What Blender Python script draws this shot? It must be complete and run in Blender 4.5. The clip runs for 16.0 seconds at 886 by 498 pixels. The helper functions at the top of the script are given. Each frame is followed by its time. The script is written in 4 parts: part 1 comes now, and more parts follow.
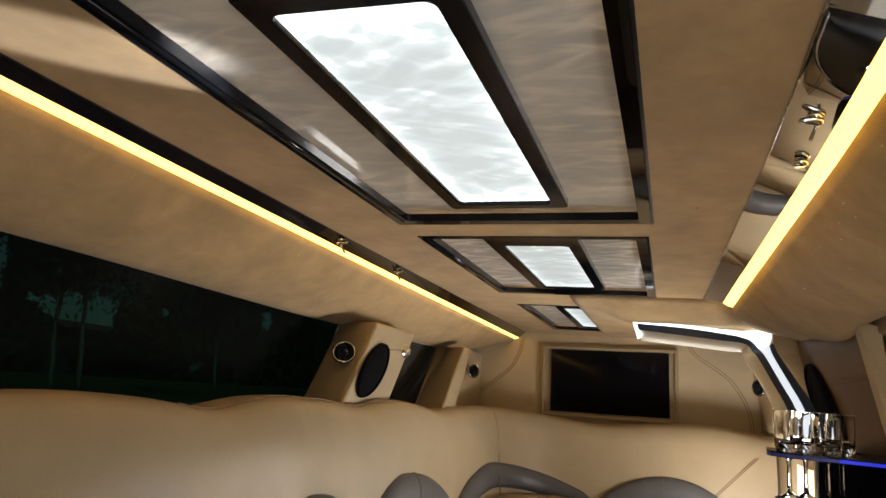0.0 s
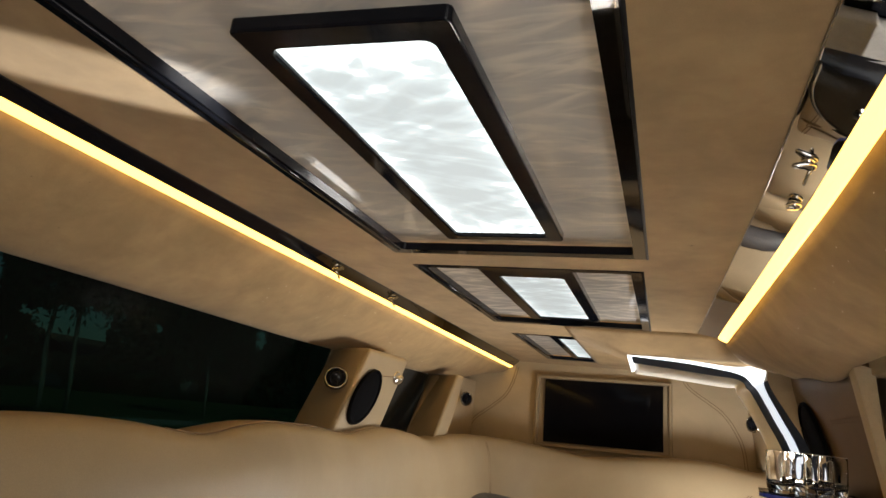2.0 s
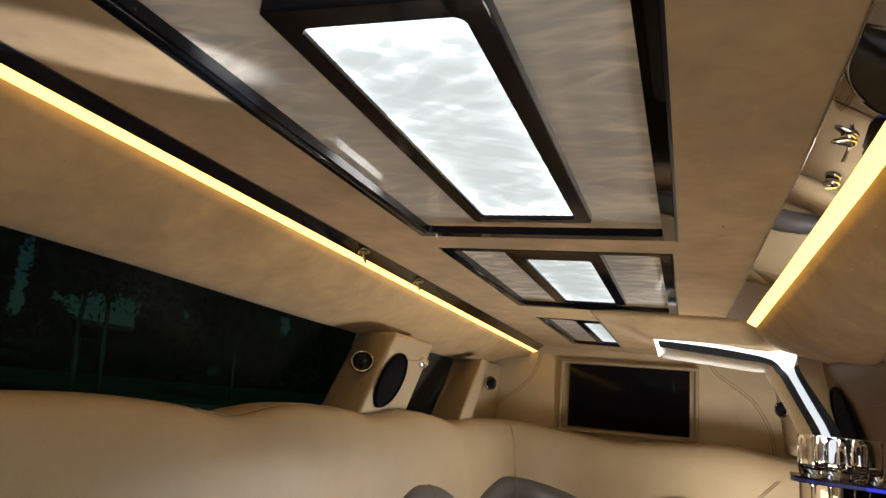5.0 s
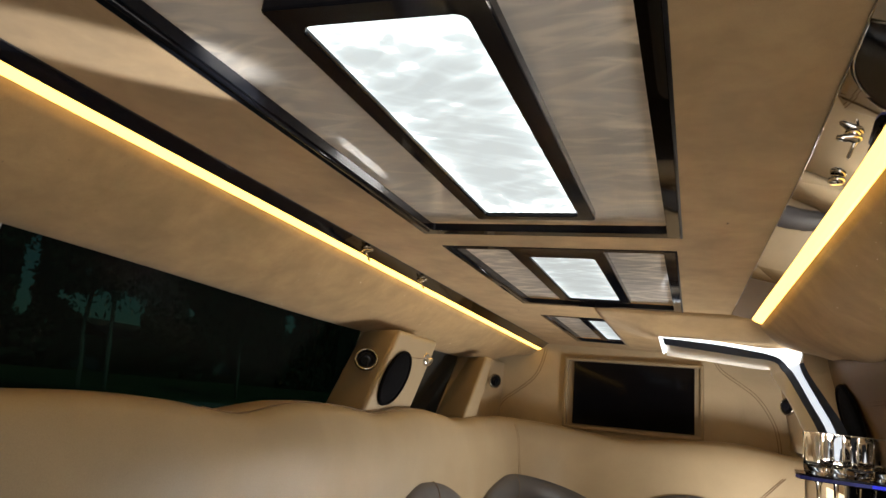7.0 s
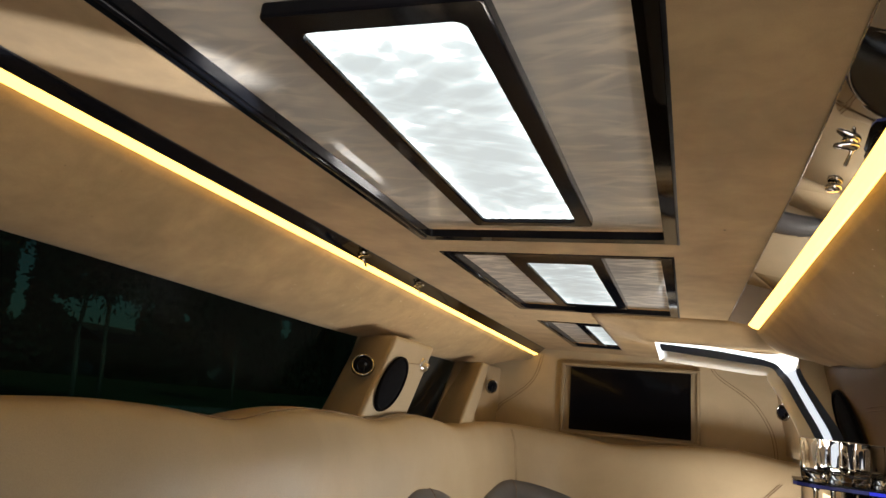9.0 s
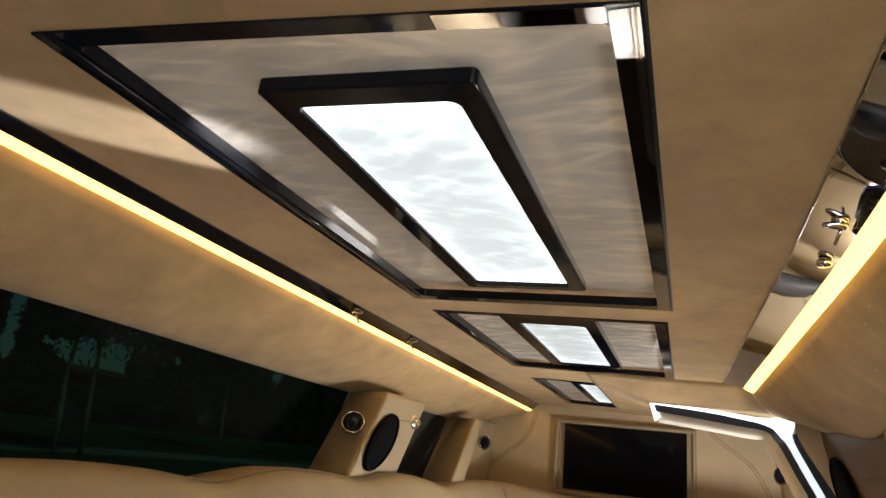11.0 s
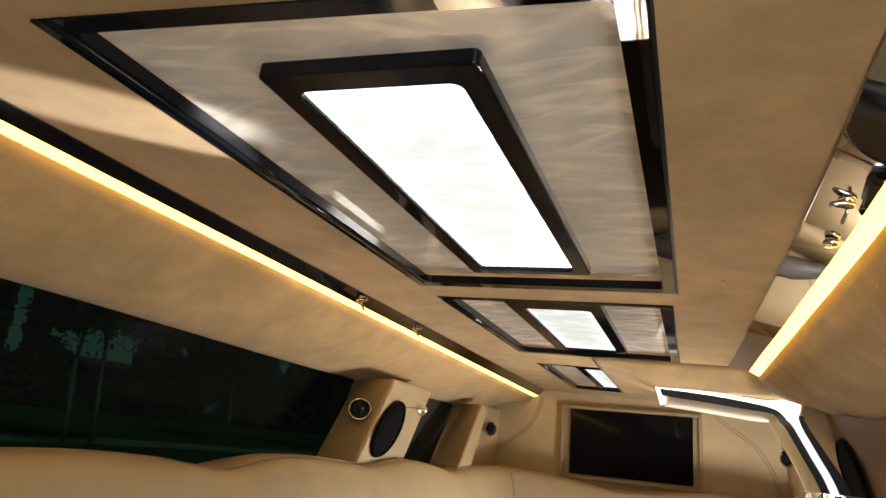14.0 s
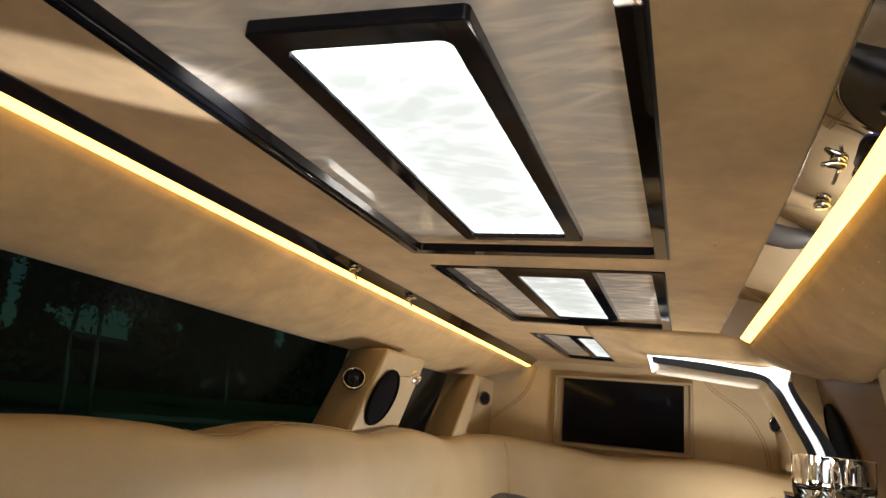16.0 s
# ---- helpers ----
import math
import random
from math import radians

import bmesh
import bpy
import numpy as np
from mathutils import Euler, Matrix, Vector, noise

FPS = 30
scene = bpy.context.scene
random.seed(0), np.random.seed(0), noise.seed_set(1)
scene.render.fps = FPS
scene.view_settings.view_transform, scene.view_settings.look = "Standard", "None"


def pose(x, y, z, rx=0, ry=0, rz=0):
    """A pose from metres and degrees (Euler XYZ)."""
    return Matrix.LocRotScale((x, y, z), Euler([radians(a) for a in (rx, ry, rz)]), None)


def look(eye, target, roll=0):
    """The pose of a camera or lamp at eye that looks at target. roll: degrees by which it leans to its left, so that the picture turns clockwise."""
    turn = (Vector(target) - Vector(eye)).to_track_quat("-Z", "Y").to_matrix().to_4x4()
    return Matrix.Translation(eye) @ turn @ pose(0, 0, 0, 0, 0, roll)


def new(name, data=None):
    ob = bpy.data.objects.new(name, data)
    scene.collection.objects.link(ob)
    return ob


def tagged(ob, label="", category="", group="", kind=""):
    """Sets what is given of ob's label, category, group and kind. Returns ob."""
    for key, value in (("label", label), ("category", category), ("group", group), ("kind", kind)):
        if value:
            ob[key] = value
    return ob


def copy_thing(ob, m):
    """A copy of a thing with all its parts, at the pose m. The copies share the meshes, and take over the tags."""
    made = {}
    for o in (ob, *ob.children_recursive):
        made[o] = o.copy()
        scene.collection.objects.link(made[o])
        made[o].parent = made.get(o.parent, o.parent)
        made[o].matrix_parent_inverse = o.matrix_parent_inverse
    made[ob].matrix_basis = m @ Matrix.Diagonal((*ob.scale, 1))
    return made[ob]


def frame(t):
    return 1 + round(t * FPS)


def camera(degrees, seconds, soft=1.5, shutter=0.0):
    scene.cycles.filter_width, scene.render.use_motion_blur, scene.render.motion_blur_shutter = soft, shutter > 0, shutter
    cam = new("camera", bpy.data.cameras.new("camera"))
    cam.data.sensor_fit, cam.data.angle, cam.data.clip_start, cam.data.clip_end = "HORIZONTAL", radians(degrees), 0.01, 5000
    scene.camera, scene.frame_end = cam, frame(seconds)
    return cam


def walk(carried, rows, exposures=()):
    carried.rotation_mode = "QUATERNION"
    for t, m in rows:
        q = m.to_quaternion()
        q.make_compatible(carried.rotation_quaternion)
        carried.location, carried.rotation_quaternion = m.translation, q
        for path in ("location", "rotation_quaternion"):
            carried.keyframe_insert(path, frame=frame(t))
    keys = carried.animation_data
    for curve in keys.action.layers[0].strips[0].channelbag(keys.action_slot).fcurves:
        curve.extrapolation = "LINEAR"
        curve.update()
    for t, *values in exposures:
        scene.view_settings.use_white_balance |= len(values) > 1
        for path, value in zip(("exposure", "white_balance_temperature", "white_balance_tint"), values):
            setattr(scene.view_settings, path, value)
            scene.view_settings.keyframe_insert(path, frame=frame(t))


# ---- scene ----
cam = camera(68.9, 16.0)
PATH = [
    (0, (0.34, 0.013, 0.914), (-0.33, 1.849, 1.338), 5.0),
    (0.5, (0.343, 0.011, 0.92), (-0.316, 1.844, 1.372), 5.7),
    (1, (0.349, 0.005, 0.929), (-0.301, 1.833, 1.416), 6.1),
    (1.5, (0.346, 0.01, 0.926), (-0.31, 1.832, 1.425), 6.4),
    (2, (0.345, 0.011, 0.927), (-0.319, 1.831, 1.423), 6.6),
    (2.5, (0.344, 0.011, 0.923), (-0.332, 1.829, 1.412), 6.7),
    (3, (0.341, 0.01, 0.925), (-0.345, 1.827, 1.402), 6.7),
    (3.5, (0.34, 0.011, 0.922), (-0.358, 1.826, 1.39), 6.6),
    (4, (0.336, 0.011, 0.921), (-0.374, 1.824, 1.38), 6.6),
    (6.5, (0.334, 0.015, 0.918), (-0.404, 1.821, 1.358), 6.8),
    (7, (0.336, 0.014, 0.92), (-0.403, 1.82, 1.359), 6.7),
    (7.5, (0.334, 0.014, 0.922), (-0.4, 1.821, 1.363), 6.6),
    (8, (0.335, 0.014, 0.922), (-0.4, 1.82, 1.369), 6.6),
    (8.5, (0.333, 0.014, 0.924), (-0.401, 1.82, 1.371), 6.6),
    (9, (0.333, 0.014, 0.923), (-0.395, 1.82, 1.377), 6.7),
    (9.5, (0.337, 0.01, 0.928), (-0.384, 1.811, 1.414), 7.1),
    (10, (0.338, 0.008, 0.945), (-0.379, 1.79, 1.5), 7.7),
    (12.5, (0.336, 0.009, 0.955), (-0.388, 1.771, 1.562), 7.7),
    (13, (0.337, 0.008, 0.952), (-0.387, 1.778, 1.541), 7.5),
    (13.5, (0.337, 0.009, 0.951), (-0.386, 1.781, 1.53), 7.3),
    (14, (0.336, 0.012, 0.949), (-0.395, 1.788, 1.508), 7.2),
    (14.5, (0.335, 0.012, 0.949), (-0.395, 1.789, 1.505), 7.1),
    (15, (0.336, 0.012, 0.947), (-0.385, 1.798, 1.484), 7.0),
    (15.5, (0.342, 0.018, 0.938), (-0.376, 1.815, 1.443), 6.8),
    (16, (0.339, 0.02, 0.936), (-0.374, 1.825, 1.42), 6.7),
]
walk(cam, [(t, look(eye, target, roll)) for t, eye, target, roll in PATH], exposures=[(0.0, 0.31, 6500, 10), (9.0, 0.31, 6500, 10), (10.0, 0.38, 6500, 10), (12.5, 0.60, 6450, 11), (13.5, 0.61, 6500, 10), (14.1, 0.76, 6950, 11), (15.0, 0.76, 6950, 11), (16.0, 0.62, 6800, 11)])

# ---- world and daylight ----
world = bpy.data.worlds.new("sky")
scene.world = world
world.use_nodes = True
wn = world.node_tree
sky = wn.nodes.new("ShaderNodeTexSky")
sky.sky_type, sky.sun_disc = "NISHITA", False
sky.sun_elevation, sky.sun_rotation = radians(48), radians(115)
wn.links.new(sky.outputs[0], wn.nodes["Background"].inputs[0])
wn.nodes["Background"].inputs[1].default_value = 0.10
sun_data = bpy.data.lights.new("sun", "SUN")
sun_data.energy, sun_data.angle, sun_data.color = 3.5, radians(0.5), (1.0, 0.95, 0.86)
sun = new("sun", sun_data)
sun.matrix_world = look((6, -3, 8), (0, 0, 0))


def area(name, eye, target, sx, sy, power, color, spread=180):
    d = bpy.data.lights.new(name, "AREA")
    d.shape, d.size, d.size_y, d.energy, d.color = "RECTANGLE", sx, sy, power, color
    d.spread = radians(spread)
    ob = new(name, d)
    ob.matrix_world = look(eye, target)
    return ob


# unseen rear door, assumed open: its daylight, and added fill for the ceiling
area("door_daylight", (0.82, -0.45, 0.92), (0.35, 2.4, 0.88), 0.7, 0.36, 2.0, (1.0, 0.97, 0.94))
area("door_ceiling_fill", (0.84, -0.42, 0.50), (0.22, 0.9, 1.38), 0.7, 0.36, 3.7, (1.0, 0.96, 0.90))
# passenger door assumed open behind the lit arch: daylight, plus added bulkhead and ceiling fill
area("passenger_door_daylight", (0.93, 2.93, 0.50), (-0.6, 1.85, 0.76), 0.40, 0.44, 7.0, (1.0, 0.97, 0.93), 110)
area("bulkhead_fill", (0.74, 2.98, 0.42), (0.30, 3.90, 0.96), 0.16, 0.30, 5.6, (1.0, 0.97, 0.93))
area("passenger_side_ceiling_fill", (0.90, 2.87, 0.42), (-0.05, 2.70, 1.36), 0.44, 0.26, 4.0, (1.0, 0.96, 0.90))
# added lamp inside the cabin, standing in for side-window sunlight on the bench end
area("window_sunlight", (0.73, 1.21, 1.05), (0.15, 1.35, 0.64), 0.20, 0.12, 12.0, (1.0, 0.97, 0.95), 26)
# added spot inside the cabin, unseen, throwing the bright patch on the headliner
patch_spot = bpy.data.lights.new("headliner_patch_spot", "SPOT")
patch_spot.spot_size, patch_spot.spot_blend, patch_spot.shadow_soft_size, patch_spot.energy, patch_spot.color = radians(5.8), 0.55, 0.012, 225.0, (1.0, 0.97, 0.92)
new("headliner_patch_spot", patch_spot).matrix_world = look((0.80, 1.53, 0.86), (-0.345, 0.583, 1.30))


# ---- materials ----
def material(name, color, rough=0.5, metal=0.0, spec=0.5):
    m = bpy.data.materials.new(name)
    m.use_nodes = True
    b = m.node_tree.nodes["Principled BSDF"]
    b.inputs["Base Color"].default_value = (*color, 1)
    b.inputs["Roughness"].default_value = rough
    b.inputs["Metallic"].default_value = metal
    b.inputs["Specular IOR Level"].default_value = spec
    return m, m.node_tree, b


def coords(nt, scale=(1, 1, 1), rot=(0, 0, 0)):
    tc = nt.nodes.new("ShaderNodeTexCoord")
    mp = nt.nodes.new("ShaderNodeMapping")
    mp.inputs["Scale"].default_value = scale
    mp.inputs["Rotation"].default_value = [radians(a) for a in rot]
    nt.links.new(tc.outputs["Object"], mp.inputs["Vector"])
    return mp.outputs["Vector"]


def grain(nt, vec, scale, detail=4.0, rough=0.55, distort=0.0):
    n = nt.nodes.new("ShaderNodeTexNoise")
    n.inputs["Scale"].default_value, n.inputs["Detail"].default_value = scale, detail
    n.inputs["Roughness"].default_value, n.inputs["Distortion"].default_value = rough, distort
    nt.links.new(vec, n.inputs["Vector"])
    return n.outputs["Fac"]


def ramp(nt, fac, stops):
    r = nt.nodes.new("ShaderNodeValToRGB")
    while len(r.color_ramp.elements) < len(stops):
        r.color_ramp.elements.new(0.5)
    for el, (p, c) in zip(r.color_ramp.elements, stops):
        el.position, el.color = p, (*c, 1)
    nt.links.new(fac, r.inputs["Fac"])
    return r.outputs["Color"]


def mixed(nt, a, b, fac, mode="MIX"):
    m = nt.nodes.new("ShaderNodeMix")
    m.data_type, m.blend_type = "RGBA", mode
    if isinstance(fac, float):
        m.inputs[0].default_value = fac
    else:
        nt.links.new(fac, m.inputs[0])
    nt.links.new(a, m.inputs[6])
    nt.links.new(b, m.inputs[7])
    return m.outputs[2]


def relief(nt, bsdf, height, strength, distance):
    b = nt.nodes.new("ShaderNodeBump")
    b.inputs["Strength"].default_value, b.inputs["Distance"].default_value = strength, distance
    nt.links.new(height, b.inputs["Height"])
    nt.links.new(b.outputs["Normal"], bsdf.inputs["Normal"])


def shade(c, k):
    return tuple(min(1, v * k) for v in c)


def two_scale(name, color, rough, big, small, spread, bump, dist, spec=0.5, sheen=0.0):
    m, nt, b = material(name, color, rough, 0, spec)
    v = coords(nt)
    blotch = ramp(nt, grain(nt, v, big, 5, 0.6, 0.6), [(0.3, shade(color, 1 - spread)), (0.7, shade(color, 1 + spread))])
    fine_f = grain(nt, v, small, 3)
    fine = ramp(nt, fine_f, [(0.3, (0.88, 0.88, 0.88)), (0.7, (1.0, 1.0, 1.0))])
    nt.links.new(mixed(nt, blotch, fine, 1.0, "MULTIPLY"), b.inputs["Base Color"])
    relief(nt, b, fine_f, bump, dist)
    if sheen:
        b.inputs["Sheen Weight"].default_value, b.inputs["Sheen Roughness"].default_value = sheen, 0.5
    return m




def suede():
    color = (0.515, 0.356, 0.182)
    m, nt, b = material("tan_suede", color, 0.95, 0, 0.12)
    v = coords(nt)
    blotch = ramp(nt, grain(nt, v, 6, 5, 0.6, 0.25), [(0.30, shade(color, 0.80)), (0.70, shade(color, 1.14))])
    nap = ramp(nt, grain(nt, v, 17, 4, 0.6, 0.5), [(0.34, (0.90, 0.89, 0.88)), (0.66, (1.0, 1.0, 1.0))])
    f = grain(nt, v, 750, 3)
    fine = ramp(nt, f, [(0.3, (0.86, 0.86, 0.85)), (0.7, (1.0, 1.0, 1.0))])
    nt.links.new(mixed(nt, mixed(nt, blotch, nap, 1.0, "MULTIPLY"), fine, 1.0, "MULTIPLY"), b.inputs["Base Color"])
    relief(nt, b, f, 0.3, 0.0008)
    b.inputs["Sheen Weight"].default_value, b.inputs["Sheen Roughness"].default_value = 0.15, 0.5
    return m


SUEDE = suede()
LEATHER = two_scale("beige_leather", (0.365, 0.281, 0.173), 0.43, 5, 420, 0.06, 0.3, 0.0006, 0.35)
LEATHER_TRIM = two_scale("tan_leather_trim", (0.53, 0.42, 0.272), 0.55, 6, 420, 0.07, 0.3, 0.0006, 0.3)
# shaded copy of the tan leather: the shade is put into its brown colour
LEATHER_SHADE = two_scale("shade_brown_leather", (0.17, 0.102, 0.040), 0.55, 6, 420, 0.08, 0.3, 0.0006, 0.3)
LEATHER_GREY = two_scale("charcoal_leather", (0.088, 0.085, 0.086), 0.42, 6, 420, 0.1, 0.3, 0.0006, 0.4)
THREAD = two_scale("brown_thread", (0.20, 0.13, 0.07), 0.8, 60, 800, 0.1, 0.2, 0.0005)
SMOKED = material("smoked_mirror_trim", (0.13, 0.13, 0.133), 0.03, 1.0)[0]
PIANO = material("gloss_black_lacquer", (0.008, 0.009, 0.013), 0.07, 0, 0.15)[0]
BLACK = two_scale("black_plastic", (0.012, 0.012, 0.014), 0.45, 30, 500, 0.2, 0.1, 0.0004, 0.2)
MIRROR = material("polished_steel_mirror", (0.63, 0.62, 0.61), 0.015, 1.0)[0]
CHROME = material("chrome", (0.82, 0.82, 0.83), 0.06, 1.0)[0]
CHROME_DARK = material("dark_chrome", (0.42, 0.42, 0.43), 0.10, 1.0)[0]
NAVY = two_scale("navy_lacquer", (0.058, 0.082, 0.145), 0.45, 30, 500, 0.1, 0.05, 0.0003, 0.15)
GRILLE = two_scale("speaker_cloth", (0.004, 0.004, 0.005), 0.8, 30, 900, 0.2, 0.4, 0.0006, 0.03)
PALE_LEATHER = two_scale("cream_leather", (0.92, 0.87, 0.78), 0.5, 6, 420, 0.05, 0.2, 0.0006, 0.3)
SCREEN = material("dark_screen", (0.003, 0.003, 0.0042), 0.07, 0, 0.10)[0]
CARPET = two_scale("black_carpet", (0.06, 0.055, 0.05), 0.95, 20, 700, 0.2, 0.6, 0.002)
SHELL = two_scale("roof_shell_lining", (0.12, 0.09, 0.06), 0.9, 10, 300, 0.15, 0.1, 0.001)
MESH_CLOTH = two_scale("grey_mesh_cloth", (0.45, 0.45, 0.45), 0.6, 20, 300, 0.1, 0.8, 0.002)


def math_node(nt, op, a, b=None):
    n = nt.nodes.new("ShaderNodeMath")
    n.operation = op
    for k, v in enumerate((a, b)):
        if isinstance(v, (int, float)):
            n.inputs[k].default_value = v
        elif v is not None:
            nt.links.new(v, n.inputs[k])
    return n.outputs[0]


def strokes(nt, length, width, turn, lo, hi, wander=0.05, scale=3.0):
    """Sparse soft brush strokes of the given length and width in metres, slightly curved."""
    tc, low, add = (nt.nodes.new("ShaderNode" + k) for k in ("TexCoord", "TexNoise", "VectorMath"))
    low.inputs["Scale"].default_value, low.inputs["Detail"].default_value = scale, 1.0
    nt.links.new(tc.outputs["Object"], low.inputs["Vector"])
    add.operation = "MULTIPLY_ADD"
    add.inputs[1].default_value = (wander, wander, 0.0)
    nt.links.new(low.outputs["Color"], add.inputs[0])
    nt.links.new(tc.outputs["Object"], add.inputs[2])
    mp = nt.nodes.new("ShaderNodeMapping")
    mp.vector_type = "TEXTURE"
    mp.inputs["Rotation"].default_value = (0, 0, radians(turn))
    mp.inputs["Scale"].default_value = (length, width, 1.0)
    nt.links.new(add.outputs[0], mp.inputs["Vector"])
    return ramp(nt, grain(nt, mp.outputs[0], 1.0, 2.5, 0.5, 0.3), [(lo, (0, 0, 0)), (hi, (1, 1, 1))])


def swirl_metal(name, coat, metal, tone):
    m, nt, b = material(name, (0.8, 0.75, 0.7), 0.34, metal)
    wisps = grain(nt, coords(nt, (2.2, 4.0, 1.0), (0, 0, 14)), 1.5, 3, 0.5, 1.0)
    base = ramp(nt, wisps, [(0.30, shade((0.74, 0.715, 0.69), tone)), (0.50, shade((0.84, 0.815, 0.79), tone)), (0.68, shade((0.93, 0.905, 0.88), tone))])
    pale = nt.nodes.new("ShaderNodeRGB")
    pale.outputs[0].default_value = (1.0, 0.96, 0.90, 1)
    # pale strokes: brush marks with their bright highlights put into the colour
    marks = mixed(nt, strokes(nt, 0.11, 0.026, 12, 0.48, 0.66, 0.16), strokes(nt, 0.14, 0.032, -18, 0.50, 0.68, 0.20, 2.4), 1.0, "LIGHTEN")
    hair = strokes(nt, 0.16, 0.004, 4, 0.35, 0.8, 0.10)
    marks = mixed(nt, marks, hair, 0.13, "ADD")
    nt.links.new(mixed(nt, base, pale.outputs[0], marks), b.inputs["Base Color"])
    nt.links.new(ramp(nt, wisps, [(0.3, (0.46, 0.46, 0.46)), (0.7, (0.30, 0.30, 0.30))]), b.inputs["Roughness"])
    relief(nt, b, mixed(nt, ramp(nt, wisps, [(0.2, (0, 0, 0)), (0.8, (1, 1, 1))]), marks, 0.35), 0.3, 0.006)
    b.inputs["Coat Weight"].default_value, b.inputs["Coat Roughness"].default_value = coat, 0.015
    b.inputs["Coat IOR"].default_value = 1.8
    # faint amber glow painted into the metal towards its rim, standing for edge-led light
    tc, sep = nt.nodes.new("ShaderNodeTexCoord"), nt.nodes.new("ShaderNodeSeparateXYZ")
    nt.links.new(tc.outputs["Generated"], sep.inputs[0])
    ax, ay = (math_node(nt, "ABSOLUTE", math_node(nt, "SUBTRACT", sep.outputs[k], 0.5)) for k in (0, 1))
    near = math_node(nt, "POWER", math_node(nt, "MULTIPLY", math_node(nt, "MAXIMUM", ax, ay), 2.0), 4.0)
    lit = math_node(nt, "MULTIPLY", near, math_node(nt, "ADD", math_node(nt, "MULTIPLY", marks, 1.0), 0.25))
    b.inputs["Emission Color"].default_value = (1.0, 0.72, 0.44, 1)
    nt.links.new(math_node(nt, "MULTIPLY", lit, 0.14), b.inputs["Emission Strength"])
    return m


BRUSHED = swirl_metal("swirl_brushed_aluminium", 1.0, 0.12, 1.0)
# copy for the two far panels: less coat, shade put into a darker tone
BRUSHED_SHADED = swirl_metal("shaded_brushed_aluminium", 0.30, 0.40, 0.72)


def glow(name, color, strength):
    m = bpy.data.materials.new(name)
    m.use_nodes = True
    nt = m.node_tree
    b = nt.nodes["Principled BSDF"]
    b.inputs["Base Color"].default_value = (*color, 1)
    b.inputs["Roughness"].default_value = 0.4
    b.inputs["Emission Color"].default_value = (*color, 1)
    b.inputs["Emission Strength"].default_value = strength
    return m, nt, b


def lit_acrylic(name, strength, stops):
    """Edge-lit acrylic: brightest along its rim, brushed with feathery marks."""
    m, nt, b = glow(name, (0.93, 1.0, 1.0), strength)
    b.inputs["Base Color"].default_value = (0.25, 0.26, 0.26, 1)
    cloud = grain(nt, coords(nt, (3.2, 4.6, 1.0), (0, 0, 35)), 1.7, 3, 0.5, 1.2)
    feather = mixed(nt, strokes(nt, 0.13, 0.038, -28, 0.42, 0.70, 0.30, 3.0), strokes(nt, 0.10, 0.030, 22, 0.45, 0.72, 0.30, 2.5), 0.5)
    wisps = math_node(nt, "ADD", math_node(nt, "MULTIPLY", math_node(nt, "ADD", cloud, -0.5), 0.52), math_node(nt, "ADD", math_node(nt, "MULTIPLY", feather, 0.40), 0.34))
    tc, sep = nt.nodes.new("ShaderNodeTexCoord"), nt.nodes.new("ShaderNodeSeparateXYZ")
    nt.links.new(tc.outputs["Generated"], sep.inputs[0])

    def calc(op, a, c=None):
        return math_node(nt, op, a, c)

    ax = calc("ABSOLUTE", calc("SUBTRACT", sep.outputs[0], 0.5))
    ay = calc("ABSOLUTE", calc("SUBTRACT", sep.outputs[1], 0.5))
    rim = calc("MULTIPLY", calc("POWER", calc("MULTIPLY", calc("MAXIMUM", ax, ay), 2.0), 2.6), 0.46)
    fac = calc("ADD", wisps, rim)
    col = ramp(nt, fac, [(p, (0.90 * v, v, 1.01 * v)) for p, v in zip((0.42, 0.54, 0.66, 0.78), stops)])
    nt.links.new(col, b.inputs["Emission Color"])
    return m


ACRYLIC = lit_acrylic("lit_brushed_acrylic", 1.78, (0.285, 0.33, 0.40, 0.85))
ACRYLIC_DIM = lit_acrylic("dimmer_lit_acrylic", 0.86, (0.44, 0.52, 0.62, 0.95))
WARM_LED = glow("warm_led_diffuser", (1.0, 0.585, 0.122), 3.4)[0]
WHITE_LED = glow("white_led_diffuser", (0.9, 0.95, 1.0), 1.8)[0]
SOFT_LED, _, soft = glow("soft_white_led_diffuser", (0.86, 0.92, 1.0), 0.50)
soft.inputs["Emission Strength"].default_value = 0.72
soft.inputs["Base Color"].default_value = (0.25, 0.27, 0.30, 1)
AMBER_LINE = glow("amber_edge_line", (1.0, 0.55, 0.16), 0.12)[0]
BLUE_EDGE = glow("blue_lit_acrylic_edge", (0.02, 0.035, 0.9), 0.26)[0]
BLUE_DIM = glow("dim_blue_acrylic_edge", (0.02, 0.03, 0.20), 0.12)[0]
STAR = glow("fibre_star", (1.0, 0.9, 0.7), 0.30)[0]


def clear_glass():
    m, nt, b = material("clear_glass", (1, 1, 1), 0.0)
    b.inputs["Transmission Weight"].default_value = 1.0
    b.inputs["IOR"].default_value = 1.20
    return m


